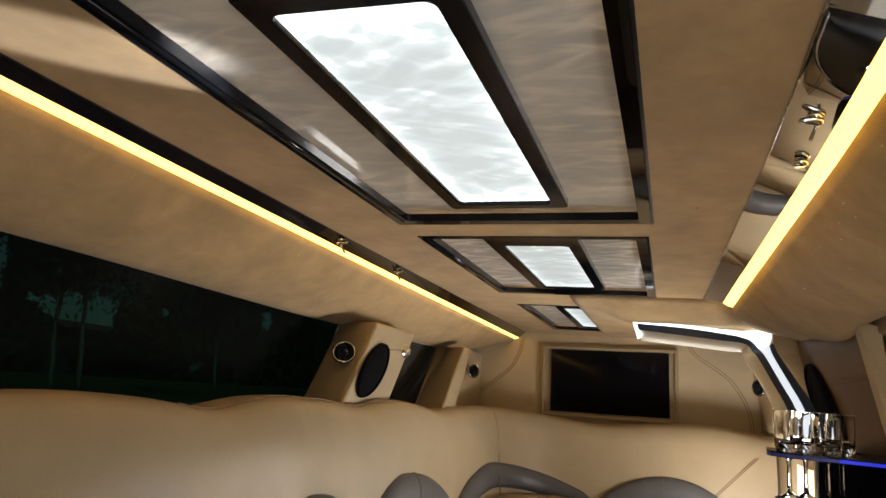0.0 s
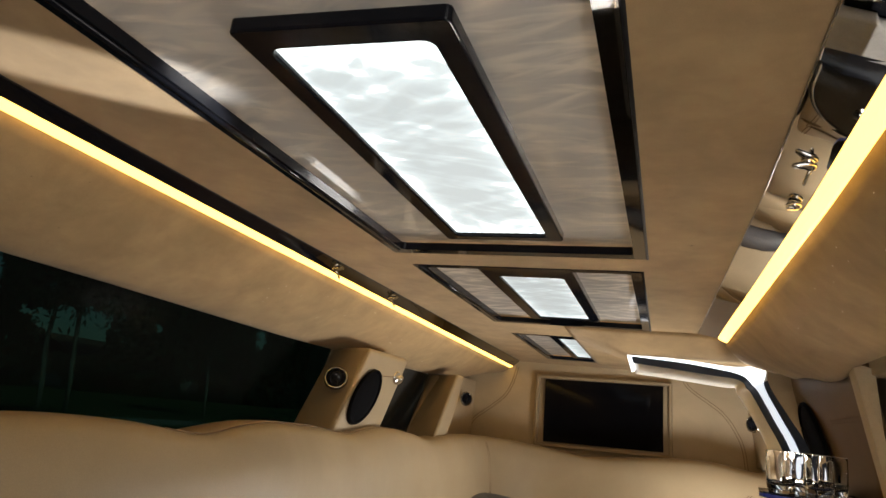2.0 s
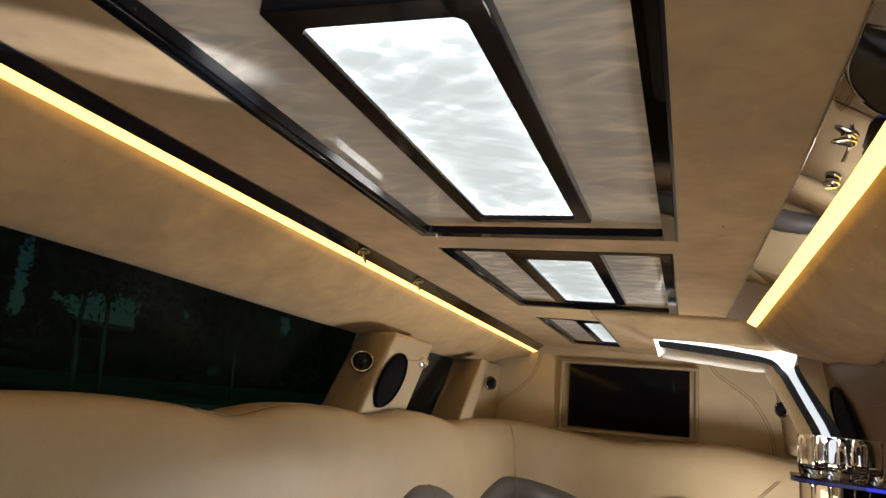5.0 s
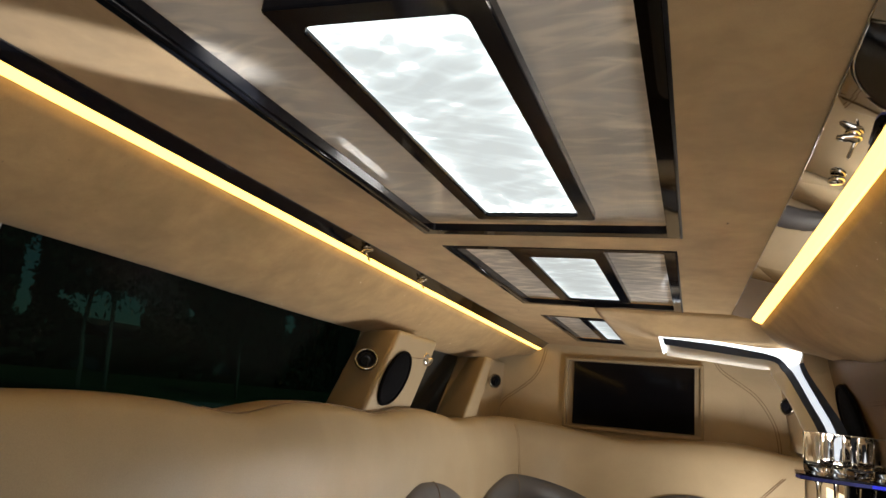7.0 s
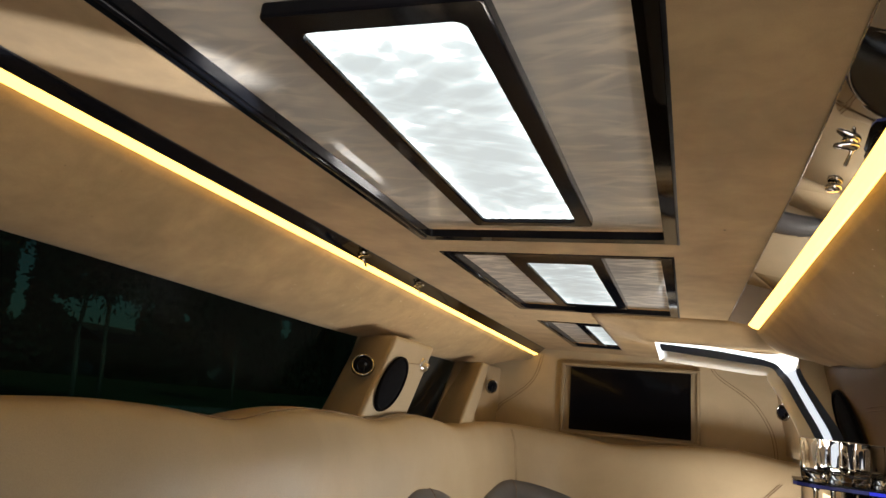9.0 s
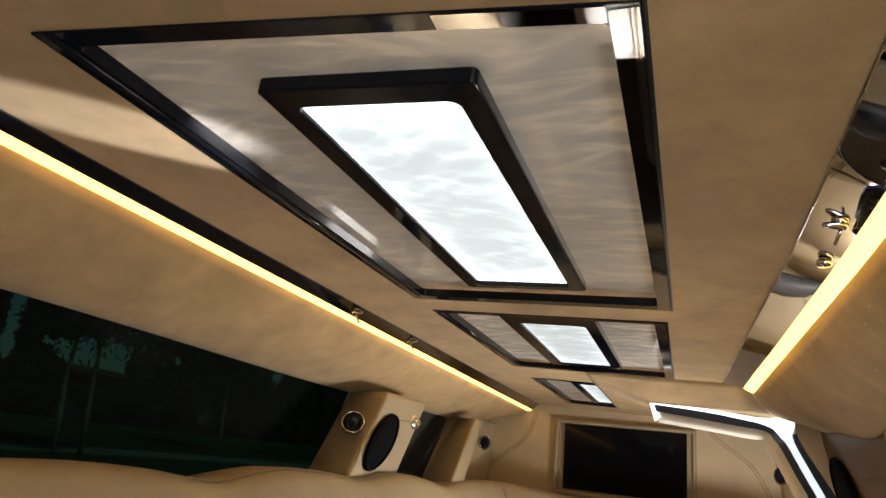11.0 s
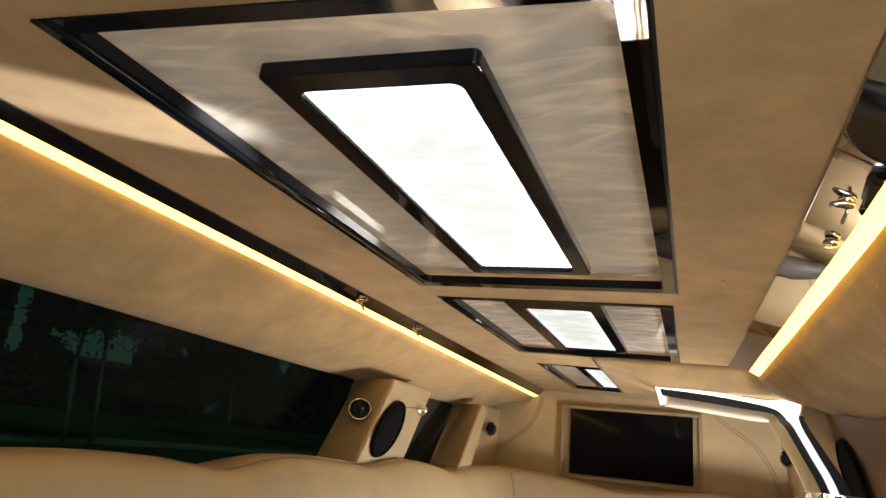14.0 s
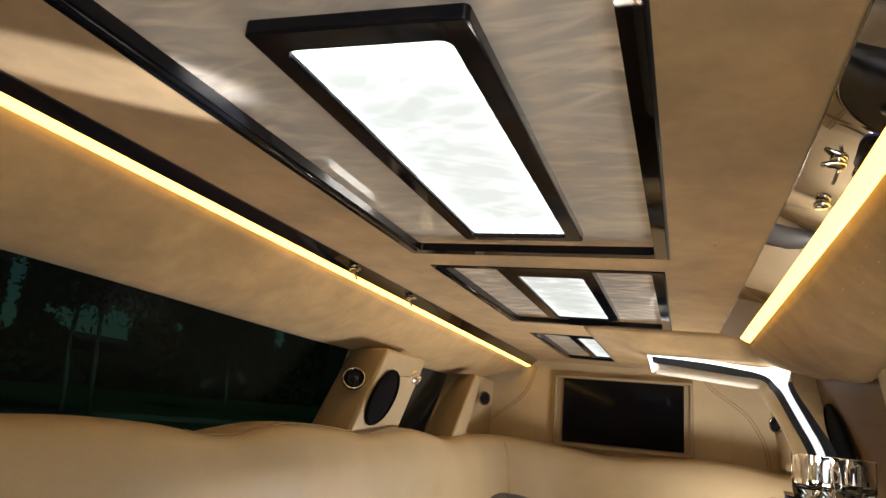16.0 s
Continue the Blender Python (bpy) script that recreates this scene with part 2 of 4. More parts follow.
def tinted_glass(name, color, ior=1.04, veil=0.0):
    m = bpy.data.materials.new(name)
    m.use_nodes = True
    nt = m.node_tree
    nt.nodes.remove(nt.nodes["Principled BSDF"])
    t, g = nt.nodes.new("ShaderNodeBsdfTransparent"), nt.nodes.new("ShaderNodeBsdfGlossy")
    t.inputs["Color"].default_value = (*color, 1)
    g.inputs["Roughness"].default_value = 0.01
    f, mx = nt.nodes.new("ShaderNodeFresnel"), nt.nodes.new("ShaderNodeMixShader")
    f.inputs["IOR"].default_value = ior
    nt.links.new(f.outputs[0], mx.inputs[0])
    nt.links.new(t.outputs[0], mx.inputs[1])
    nt.links.new(g.outputs[0], mx.inputs[2])
    last = mx
    # diffuse veil: hazy reflections and the rim's highlight put into the colour
    if veil:
        last, d = nt.nodes.new("ShaderNodeMixShader"), nt.nodes.new("ShaderNodeBsdfDiffuse")
        d.inputs["Color"].default_value = (0.95, 0.90, 0.82, 1)
        last.inputs[0].default_value = veil
        nt.links.new(mx.outputs[0], last.inputs[1])
        nt.links.new(d.outputs[0], last.inputs[2])
    nt.links.new(last.outputs[0], nt.nodes["Material Output"].inputs["Surface"])
    return m


GLASS = clear_glass()
# whitened glass that paints the bright highlight along the flute rims
RIM_HIGHLIGHT = tinted_glass("white_rim_highlight", (0.95, 0.97, 0.98), 1.5, 0.45)
TINT = tinted_glass("dark_privacy_glass", (0.085, 0.142, 0.126), 1.012, 0.0045)
TINT_GLOSSY = tinted_glass("glossy_privacy_glass", (0.16, 0.17, 0.14), 1.20, 0.03)
GRASS = two_scale("lawn", (0.05, 0.085, 0.025), 0.9, 0.4, 30, 0.3, 0.5, 0.03)
ASPHALT = two_scale("pale_path", (0.30, 0.28, 0.25), 0.9, 0.6, 40, 0.1, 0.3, 0.01)
BARK = two_scale("eucalyptus_bark", (0.36, 0.31, 0.26), 0.9, 3, 30, 0.3, 0.8, 0.03)
LEAF = two_scale("eucalyptus_leaf", (0.032, 0.048, 0.02), 0.7, 2, 20, 0.35, 0.1, 0.01)
STUCCO = two_scale("pale_stucco", (0.6, 0.56, 0.5), 0.9, 1, 60, 0.06, 0.3, 0.01)
ROOF_TILE = two_scale("brown_roof_tile", (0.16, 0.10, 0.07), 0.85, 2, 30, 0.2, 0.4, 0.02)


# ---- building blocks ----
def part(name, bm, mat, parent=None, label="", smooth=False):
    bmesh.ops.recalc_face_normals(bm, faces=bm.faces)
    me = bpy.data.meshes.new(name)
    bm.to_mesh(me)
    bm.free()
    me.materials.append(mat)
    if smooth:
        me.polygons.foreach_set("use_smooth", [True] * len(me.polygons))
    ob = new(name, me)
    if parent:
        ob.parent = parent
    if label:
        tagged(ob, label)
    return ob


def thing(name, label, category, place=(0, 0, 0), group="", kind=""):
    ob = new(name)
    ob.location = place
    ob.empty_display_size = 0.1
    return tagged(ob, label, category, group, kind)


def add_box(bm, x0, x1, y0, y1, z0, z1, bevel=0.0, seg=2, m=None):
    vs = bmesh.ops.create_cube(bm, size=1)["verts"]
    c = Vector(((x0 + x1) / 2, (y0 + y1) / 2, (z0 + z1) / 2))
    for v in vs:
        v.co = Vector((v.co.x * (x1 - x0), v.co.y * (y1 - y0), v.co.z * (z1 - z0))) + c
    if bevel:
        es = list({e for v in vs for e in v.link_edges})
        r = bmesh.ops.bevel(bm, geom=es, offset=bevel, segments=seg, affect="EDGES", profile=0.5)
        vs = list({v for f in r["faces"] for v in f.verts} | {v for v in vs if v.is_valid})
    if m:
        for v in vs:
            v.co = m @ v.co
    return bm


def box(*a, **k):
    return add_box(bmesh.new(), *a, **k)


def frame_bm(x0, x1, y0, y1, w, z0, z1, bevel=0.002, skew=0.0, ro=0.004, ri=0.004):
    """A flat rectangular ring from z0 to z1; w: widths of its left, right, near and far side; ro, ri: corner radii."""
    bm = bmesh.new()
    wl, wr, wn, wf = w if isinstance(w, tuple) else (w, w, w, w)

    def loop(a, b, c, d, r):
        pts = []
        for cx, cy, a0 in ((a + r, c + r, 180), (b - r, c + r, 270), (b - r, d - r, 0), (a + r, d - r, 90)):
            for k in range(6):
                t = radians(a0 + 18 * k)
                x, y = cx + r * math.cos(t), cy + r * math.sin(t)
                u = (x - x0) / (x1 - x0)
                pts.append((x, y + skew * (2 * u - 1) * max(0.0, 1 - (y - y0) / (0.5 * (y1 - y0)))))
        return pts

    o, i = loop(x0, x1, y0, y1, ro), loop(x0 + wl, x1 - wr, y0 + wn, y1 - wf, ri)
    L = {(k, z): [bm.verts.new((*p, z)) for p in pts] for k, pts in (("o", o), ("i", i)) for z in (z0, z1)}
    m = len(o)
    for k in range(m):
        n = (k + 1) % m
        bm.faces.new((L["o", z0][k], L["o", z0][n], L["i", z0][n], L["i", z0][k]))
        bm.faces.new((L["o", z1][k], L["o", z1][n], L["i", z1][n], L["i", z1][k]))
        bm.faces.new((L["o", z0][k], L["o", z0][n], L["o", z1][n], L["o", z1][k]))
        bm.faces.new((L["i", z0][k], L["i", z0][n], L["i", z1][n], L["i", z1][k]))
    bmesh.ops.recalc_face_normals(bm, faces=bm.faces)
    if bevel:
        es = [e for e in bm.edges if len(e.link_faces) == 2 and e.link_faces[0].normal.angle(e.link_faces[1].normal) > 0.7]
        bmesh.ops.bevel(bm, geom=es, offset=bevel, segments=2, affect="EDGES", profile=0.5)
    return bm


def sheet(rows, bm=None, close=False):
    """Quads between rows of points."""
    bm = bm or bmesh.new()
    vv = [[bm.verts.new(p) for p in r] for r in rows]
    for a, b in zip(vv, vv[1:]):
        n = len(a)
        for k in range(n if close else n - 1):
            bm.faces.new((a[k], a[(k + 1) % n], b[(k + 1) % n], b[k]))
    return bm


def slab(rows, offset):
    """A sheet with thickness: the rows and the rows moved by offset, closed round."""
    off = Vector(offset)
    loops = [[Vector(p) for p in r] + [Vector(p) + off for p in reversed(r)] for r in rows]
    bm = sheet(loops, close=True)
    bm.verts.ensure_lookup_table()
    n = len(loops[0])
    bm.faces.new(bm.verts[:n])
    bm.faces.new(bm.verts[-n:])
    return bm


def tube(pts, r, seg=10, bm=None, ends=True):
    bm = bm or bmesh.new()
    pts = [Vector(p) for p in pts]
    rr = r if isinstance(r, (list, tuple)) else [r] * len(pts)
    rings = []
    up = Vector((0.13, 0.27, 0.95)).normalized()
    for k, p in enumerate(pts):
        d = (pts[min(k + 1, len(pts) - 1)] - pts[max(k - 1, 0)]).normalized()
        a = d.cross(up)
        if a.length < 0.05:
            a = d.cross(Vector((1, 0, 0)))
        a.normalize()
        b = d.cross(a)
        rings.append([bm.verts.new(p + rr[k] * (math.cos(t) * a + math.sin(t) * b)) for t in (2 * math.pi * j / seg for j in range(seg))])
    for a, b in zip(rings, rings[1:]):
        for j in range(seg):
            bm.faces.new((a[j], a[(j + 1) % seg], b[(j + 1) % seg], b[j]))
    if ends:
        bm.faces.new(rings[0])
        bm.faces.new(rings[-1])
    return bm


def lathe(profile, seg=24, bm=None, m=None):
    """Turns (radius, height) pairs about z."""
    bm = bm or bmesh.new()
    rings = []
    for r, h in profile:
        if r < 1e-6:
            rings.append([bm.verts.new((0, 0, h))])
        else:
            rings.append([bm.verts.new((r * math.cos(2 * math.pi * j / seg), r * math.sin(2 * math.pi * j / seg), h)) for j in range(seg)])
    for a, b in zip(rings, rings[1:]):
        for j in range(seg):
            n = (j + 1) % seg
            f = [a[j % len(a)], a[n % len(a)], b[n % len(b)], b[j % len(b)]]
            f = list(dict.fromkeys(f))
            if len(f) > 2:
                bm.faces.new(f)
    if m:
        for ring in rings:
            for v in ring:
                v.co = m @ v.co
    return bm


def spline(knots, x):
    """Smooth curve through (x, y) knots, flat at its extremes."""
    if x <= knots[0][0]:
        return knots[0][1]
    for (x0, y0), (x1, y1) in zip(knots, knots[1:]):
        if x <= x1:
            u = (x - x0) / (x1 - x0)
            u = u * u * (3 - 2 * u)
            return y0 + (y1 - y0) * u
    return knots[-1][1]


def facing(place, normal, spin=0.0):
    """A pose at place whose z axis runs along normal."""
    q = Vector(normal).to_track_quat("Z", "Y").to_matrix().to_4x4()
    return Matrix.Translation(place) @ q @ pose(0, 0, 0, 0, 0, spin)


def steps(a, b, n):
    return [a + (b - a) * k / n for k in range(n + 1)]


# ---- cabin shell ----
ZC = 1.30
FRONT, REAR = 3.95, -1.10
tagged(part("floor", box(-0.95, 0.95, REAR, 4.1, -0.06, 0.0), CARPET), "black carpeted cabin floor", "floor", kind="structure")
tagged(part("roof", box(-0.95, 0.95, REAR, 4.1, 1.42, 1.46), SHELL), "brown roof lining above the headliner", "roof", kind="structure")
tagged(part("wall_rear", box(-0.95, 0.95, REAR - 0.05, REAR, 0.0, 1.42), LEATHER_TRIM), "tan leather rear cabin wall", "wall", kind="structure")
tagged(part("wall_front", box(-0.95, 0.95, FRONT, FRONT + 0.06, 0.0, 1.42), LEATHER_TRIM), "tan leather front bulkhead wall with stitched seams", "wall", kind="structure")


def side_wall(sign, spans):
    """The side wall: a sill below, a header above, and full posts over the given spans."""
    bm = bmesh.new()
    a, b = sorted((sign * 0.815, sign * 0.90))
    lo = 0.80
    edges = sorted({REAR, 4.0, *[v for s in spans for v in s]})
    for y0, y1 in zip(edges, edges[1:]):
        post = any(s[0] <= (y0 + y1) / 2 <= s[1] for s in spans)
        if post:
            add_box(bm, a, b, y0, y1, 0.0, 1.42)
        else:
            add_box(bm, a, b, y0, y1, 0.0, lo)
            add_box(bm, a, b, y0, y1, 1.16, 1.42)
    return bm


tagged(part("wall_left", side_wall(-1, [(REAR, -0.20), (2.13, 2.30), (3.20, 4.0)]), LEATHER_TRIM), "tan leather side wall with two window openings", "wall", kind="structure")


def right_wall():
    bm = bmesh.new()
    add_box(bm, 0.83, 0.89, REAR, -0.85, 0, 1.42)
    add_box(bm, 0.83, 0.89, -0.85, 0.0, 1.10, 1.42)
    add_box(bm, 0.83, 0.89, -0.85, 0.0, 0.0, 0.30)
    add_box(bm, 0.83, 0.89, 0.0, 0.35, 0, 1.42)
    add_box(bm, 0.83, 0.89, 0.35, 1.66, 0, 0.80)
    add_box(bm, 0.83, 0.89, 0.35, 1.66, 1.16, 1.42)
    add_box(bm, 0.83, 0.89, 1.66, 2.62, 0, 1.42)
    # low opening lets the lamps in; closed above to keep it out of reflections
    add_box(bm, 0.83, 0.89, 2.62, 3.12, 0, 0.22)
    add_box(bm, 0.83, 0.89, 2.62, 3.12, 0.74, 1.42)
    add_box(bm, 0.83, 0.89, 3.12, 4.0, 0, 1.42)
    return bm


tagged(part("wall_right", right_wall(), LEATHER_TRIM), "tan leather side wall with a window and an open rear doorway", "wall", kind="structure")


def window(name, x, y0, y1, label, glass):
    w = thing(name, label, "window", (x, (y0 + y1) / 2, 0.8), kind="structure")
    inv = Matrix.Translation((-x, -(y0 + y1) / 2, -0.8))
    lean = 0.10 if x < 0 else -0.10
    bm = slab([[(x - lean * 0.5, y, 0.79), (x + lean * 0.5, y, 1.17)] for y in (y0, y1)], (0.006 if x > 0 else -0.006, 0, 0))
    bm.transform(inv)
    pane = part("pane", bm, glass, w)
    pane.visible_shadow = False
    fr = bmesh.new()
    for a, b, c, d in ((y0, y1, 0.785, 0.80), (y0, y1, 1.158, 1.172), (y0, y0 + 0.012, 0.80, 1.158), (y1 - 0.012, y1, 0.80, 1.158)):
        add_box(fr, x - 0.012 - lean * (0.5 - (c + d - 1.58) / 0.76), x + 0.012 - lean * (0.5 - (c + d - 1.58) / 0.76), a, b, c, d) if b - a > 0.1 else None
    fr.transform(inv)
    part("window_frame", fr, BLACK, w, "black rubber window seal")
    return w


window("window_1", -0.850, -0.20, 2.13, "dark green tinted privacy window with trees outside", TINT)
window("window_2", -0.850, 2.30, 3.20, "small dark tinted quarter window between padded pillars", TINT_GLOSSY)
window("window_3", 0.845, 0.35, 1.66, "dark tinted side window beside the bar", TINT)


# headliner with three openings
PANELS = [(0.404, 1.418), (1.536, 2.420), (2.715, 3.665)]
PX0, PX1 = -0.290, 0.287


def headliner():
    bm = bmesh.new()
    hx0, hx1 = PX0 + 0.006, PX1 - 0.010
    xs = [-0.505, -0.40, hx0, -0.15, 0.0, 0.15, hx1, 0.40, 0.474]
    holes = [(a + 0.012, b - 0.004) for a, b in PANELS]
    ys = sorted({REAR, -0.5, 0.0, *[v for p in holes for v in p], FRONT})
    near = ys.index(holes[0][0])
    slope = 0.030 / 0.295
    vv = {(i, j): bm.verts.new((x, y + (slope * max(-0.29, min(0.29, x)) if j == near else 0.0), ZC)) for i, x in enumerate(xs) for j, y in enumerate(ys)}
    for i in range(len(xs) - 1):
        for j in range(len(ys) - 1):
            inside = hx0 - 1e-6 <= xs[i] < hx1 - 1e-6 and any(a - 1e-6 <= ys[j] < b - 1e-6 for a, b in holes)
            if not inside:
                bm.faces.new((vv[i, j], vv[i + 1, j], vv[i + 1, j + 1], vv[i, j + 1]))
    r = bmesh.ops.extrude_face_region(bm, geom=bm.faces[:])
    for g in r["geom"]:
        if isinstance(g, bmesh.types.BMVert):
            g.co.z += 0.02
    return bm


tagged(part("ceiling", headliner(), SUEDE), "tan suede headliner with three lit panel openings", "ceiling", kind="structure")


# ---- ceiling light panels ----
def light_panel(px0, px1, y0, y1, bx0, bx1, by0, by1, bw, label, skew=0.0):
    cy = (y0 + y1) / 2
    # centre frame hangs 18 mm below the metal; outline scaled to fit the camera's view
    bx0, bx1, by0, by1 = 0.336 + 0.981 * (bx0 - 0.336), 0.336 + 0.981 * (bx1 - 0.336), 0.981 * by0, 0.981 * by1
    bw = (0.82 * bw[0], bw[1], bw[2], 0.56 * bw[3])
    t = thing("ceiling_light_panel", label, "ceiling light", (0, cy, ZC + 0.05), group="ceiling light panels")
    inv = Matrix.Translation((0, -cy, -ZC - 0.05))

    def put(name, bm, mat, parent=t, lab="", smooth=False):
        bm.transform(inv)
        return part(name, bm, mat, parent, lab, smooth)

    ring = put("frame", frame_bm(px0, px1, y0, y1, (0.032, 0.026, 0.024, 0.034), ZC - 0.002, ZC + 0.016, 0.001, skew=skew, ro=0.003, ri=0.012), PIANO, lab="gloss black outer frame")
    # bands added to the one-piece frame; mirror only where bright reflections show
    put("mirror_band" if skew else "face_band", box(px1 - 0.0255, px1 - 0.0015, y0 + skew + 0.004, y1 - 0.004, ZC - 0.0034, ZC - 0.0015), SMOKED if skew else PIANO, ring, "smoked mirror band added where the frame reflects brightly" if skew else "gloss black band on the frame")
    # added black tube that covers the bright reflection on the frame's side
    put("glare_cover", tube([(px1 + 0.0015, y, ZC - 0.0008) for y in (y0 + skew, y1)], 0.0028, 8), BLACK, ring, "thin black cover over the frame edge reflection", True)
    if skew:
        near = slab([[(x, y0 + skew * (2 * (x - px0) / (px1 - px0) - 1) + 0.002 + v, ZC - 0.0034) for v in (0.0, 0.020)] for x in steps(px0 + 0.42, px1 - 0.027, 3)], (0, 0, 0.0017))
        put("mirror_band", near, SMOKED, ring, "smoked mirror band added where the frame reflects brightly")
    put("brushed_panel", box(px0 + 0.002, px1 - 0.002, y0 - 0.03, y1 - 0.002, ZC + 0.022, ZC + 0.027), BRUSHED if skew else BRUSHED_SHADED, lab="swirl-brushed aluminium panel")
    # colour strips hidden in the joint between the frame and the metal
    e = 0.010
    for a, b, c, d in ((px0 + 0.03, px1 - 0.03, y1 - e - 0.003, y1 - e), (px1 - e - 0.003, px1 - e, y0 + 0.06, y1 - 0.04), (px0 + e, px0 + e + 0.003, y0 + 0.03, y1 - 0.05)):
        put("edge_led", box(a, b, c, d, ZC + 0.0168, ZC + 0.0208), AMBER_LINE, ring, "dim amber colour-changing light line")
    inner = put("centre_frame", frame_bm(bx0, bx1, by0, by1, bw, ZC + 0.004, ZC + 0.0235, 0.003, skew=0.25 * skew, ro=0.008, ri=0.014), PIANO, lab="raised gloss black frame", smooth=False)
    put("diffuser", box(bx0 + 0.015, bx1 - 0.02, by0 + 0.015, by1 - 0.012, ZC + 0.0110, ZC + 0.0160), ACRYLIC if skew else ACRYLIC_DIM, inner, "white lit acrylic with wispy brush marks")
    # added black scallops draw the wavy edge of the leds' light along the far edge
    lip = by1 - bw[3]
    put("light_scallops", slab([[(x, lip + 0.004, ZC + 0.0102), (x, lip - 0.004 - 0.003 * abs(math.sin(math.pi * (x - bx0) / 0.019)), ZC + 0.0102)] for x in steps(bx0 + bw[0] - 0.004, bx1 - bw[1] + 0.004, 66)], (0, 0, 0.0006)), BLACK, inner, "black scallops drawing the edge of the led light")
    put("bead", tube([(px0 + 0.021, y, ZC - 0.001) for y in (y0 + 0.004 - skew, y1 - 0.03)], 0.005, 10), PIANO, ring, "rounded gloss black bead", True)
    return t


light_panel(-0.291, 0.298, *PANELS[0], -0.128, 0.131, 0.533, 1.338, (0.036, 0.031, 0.038, 0.050), "large lit white ceiling panel in brushed metal and gloss black frame", 0.030)
light_panel(-0.291, 0.284, *PANELS[1], -0.137, 0.113, 1.608, 2.378, (0.047, 0.034, 0.084, 0.034), "lit white ceiling panel in brushed metal and gloss black frame")
light_panel(-0.289, 0.280, *PANELS[2], -0.148, 0.124, 2.808, 3.640, (0.038, 0.029, 0.080, 0.034), "lit white ceiling panel partly behind the padded fairing")


# ---- cove: mirror strips, led strips, soffits ----
def drop(y):
    """How far the cove sinks towards the front."""
    return 0.027 * max(0.0, min(1.0, (y - 0.4) / 3.5)) ** 0.75 - 0.002


def taper(y):
    """How far the right cove runs inwards towards the front."""
    return 0.03 * max(0.0, min(1.0, (y - 1.0) / 1.45))


def cove_points(side, y):
    """Cross-section: mirror inner and outer edge, outer edge of the led strip."""
    d = drop(y)
    if side < 0:
        return (-0.505, ZC), (-0.5435, ZC - 0.0115 - d), (-0.5680, ZC - 0.0198 - d)
    t = taper(y)
    return (0.475 - 1.15 * t, ZC), (0.535 - t, ZC - 0.0115 - d * 0.3 + 0.005 * max(0.0, min(1.0, (y - 1.6) / 0.5))), (0.561 - t * 0.85, ZC - 0.0210 - d * 0.3)


def cove(side, y1):
    ys = steps(REAR, y1, 30)
    pts = [(y, *cove_points(side, y)) for y in ys]
    strip = thing("mirror_strip", "polished mirror strip along the ceiling cove", "trim", (0, 0, 0), group="mirror strips")
    cut, last = (1.45, y1) if side < 0 else (REAR, 1.80)
    # dark reflections put into colour: black and smoked left, brown at right end
    for lo, hi, mat, lab in ((REAR, cut, PIANO, "mirror stretch coloured black for its dark reflection"), (cut, last, MIRROR if side > 0 else SMOKED, "polished mirror stretch of the strip"), (last, y1, LEATHER_SHADE, "mirror end coloured brown for its dull reflection")):
        if hi - lo > 0.01:
            sec = [(y, *cove_points(side, y)) for y in steps(lo, hi, 20)]
            part("mirror", slab([[(a[0], y, a[1]), (b[0], y, b[1])] for y, a, b, c in sec], (0, 0, 0.006)), mat, strip, lab)
    part("edge_bead", tube([(a[0], y, a[1] - 0.0012) for y, a, b, c in pts], 0.0012, 6), CHROME_DARK if side > 0 else BLACK, strip, "thin edge bead", True)
    rows = []
    for y, a, b, c in pts:
        rows.append([(b[0] + side * 0.0005, y, b[1] - 0.0005), (b[0] * 0.6 + c[0] * 0.4, y, b[1] * 0.6 + c[1] * 0.4 - 0.002), (b[0] * 0.2 + c[0] * 0.8, y, b[1] * 0.2 + c[1] * 0.8 - 0.0015), (c[0], y, c[1])])
    led = thing("led_strip", "warm glowing led strip in the ceiling cove", "led light", (0, 0, 0), group="cove led strips")
    part("diffuser", slab(rows, (side * 0.003, 0, 0.006)), WARM_LED, led)
    part("channel", slab([[(b[0] + side * 0.004, y, b[1] + 0.0085), (c[0] + side * 0.004, y, c[1] + 0.0085)] for y, a, b, c in pts], (side * 0.002, 0, 0.003)), BLACK, led, "black channel behind the diffuser")
    return strip


cove(-1, FRONT - 0.02)
cove(1, 2.42)


def soffit_left():
    rows = []
    for y in steps(REAR, FRONT - 0.01, 60):
        c = cove_points(-1, y)[2]
        a = Vector((c[0], y, c[1]))
        low = spline([(0.8, 1.124), (1.9, 1.112), (3.4, 1.122), (3.95, 1.215)], y)
        out = spline([(3.4, -0.80), (3.95, -0.66)], y)
        b = Vector((out, y, low))
        row = []
        for u in steps(0, 1, 10):
            p = a.lerp(b, u)
            p += Vector((0.012, 0, -0.012)) * math.sin(math.pi * u) * 1.2 * min(1, (a - b).length / 0.2)
            row.append(p)
        row.append(b + Vector((-0.012, 0, 0.004)))
        rows.append(row)
    return slab(rows, (-0.012, 0, 0.012))


def soffit_right():
    rows = []
    for y in steps(REAR, 2.60, 50):
        c = cove_points(1, y)[2]
        a = Vector((c[0], y, c[1]))
        low = spline([(1.2, 1.139), (1.69, 1.137), (1.845, 1.117), (2.325, 1.162), (2.6, 1.20)], y)
        out = spline([(1.5, 0.745), (2.6, 0.735)], y)
        b = Vector((out, y, low))
        row = []
        for u in steps(0, 1, 10):
            p = a.lerp(b, u)
            p += Vector((-0.012, 0, -0.012)) * math.sin(math.pi * u) * 1.2
            row.append(p)
        row.append(b + Vector((0.012, 0, 0.004)))
        rows.append(row)
    return slab(rows, (0.012, 0, 0.012))


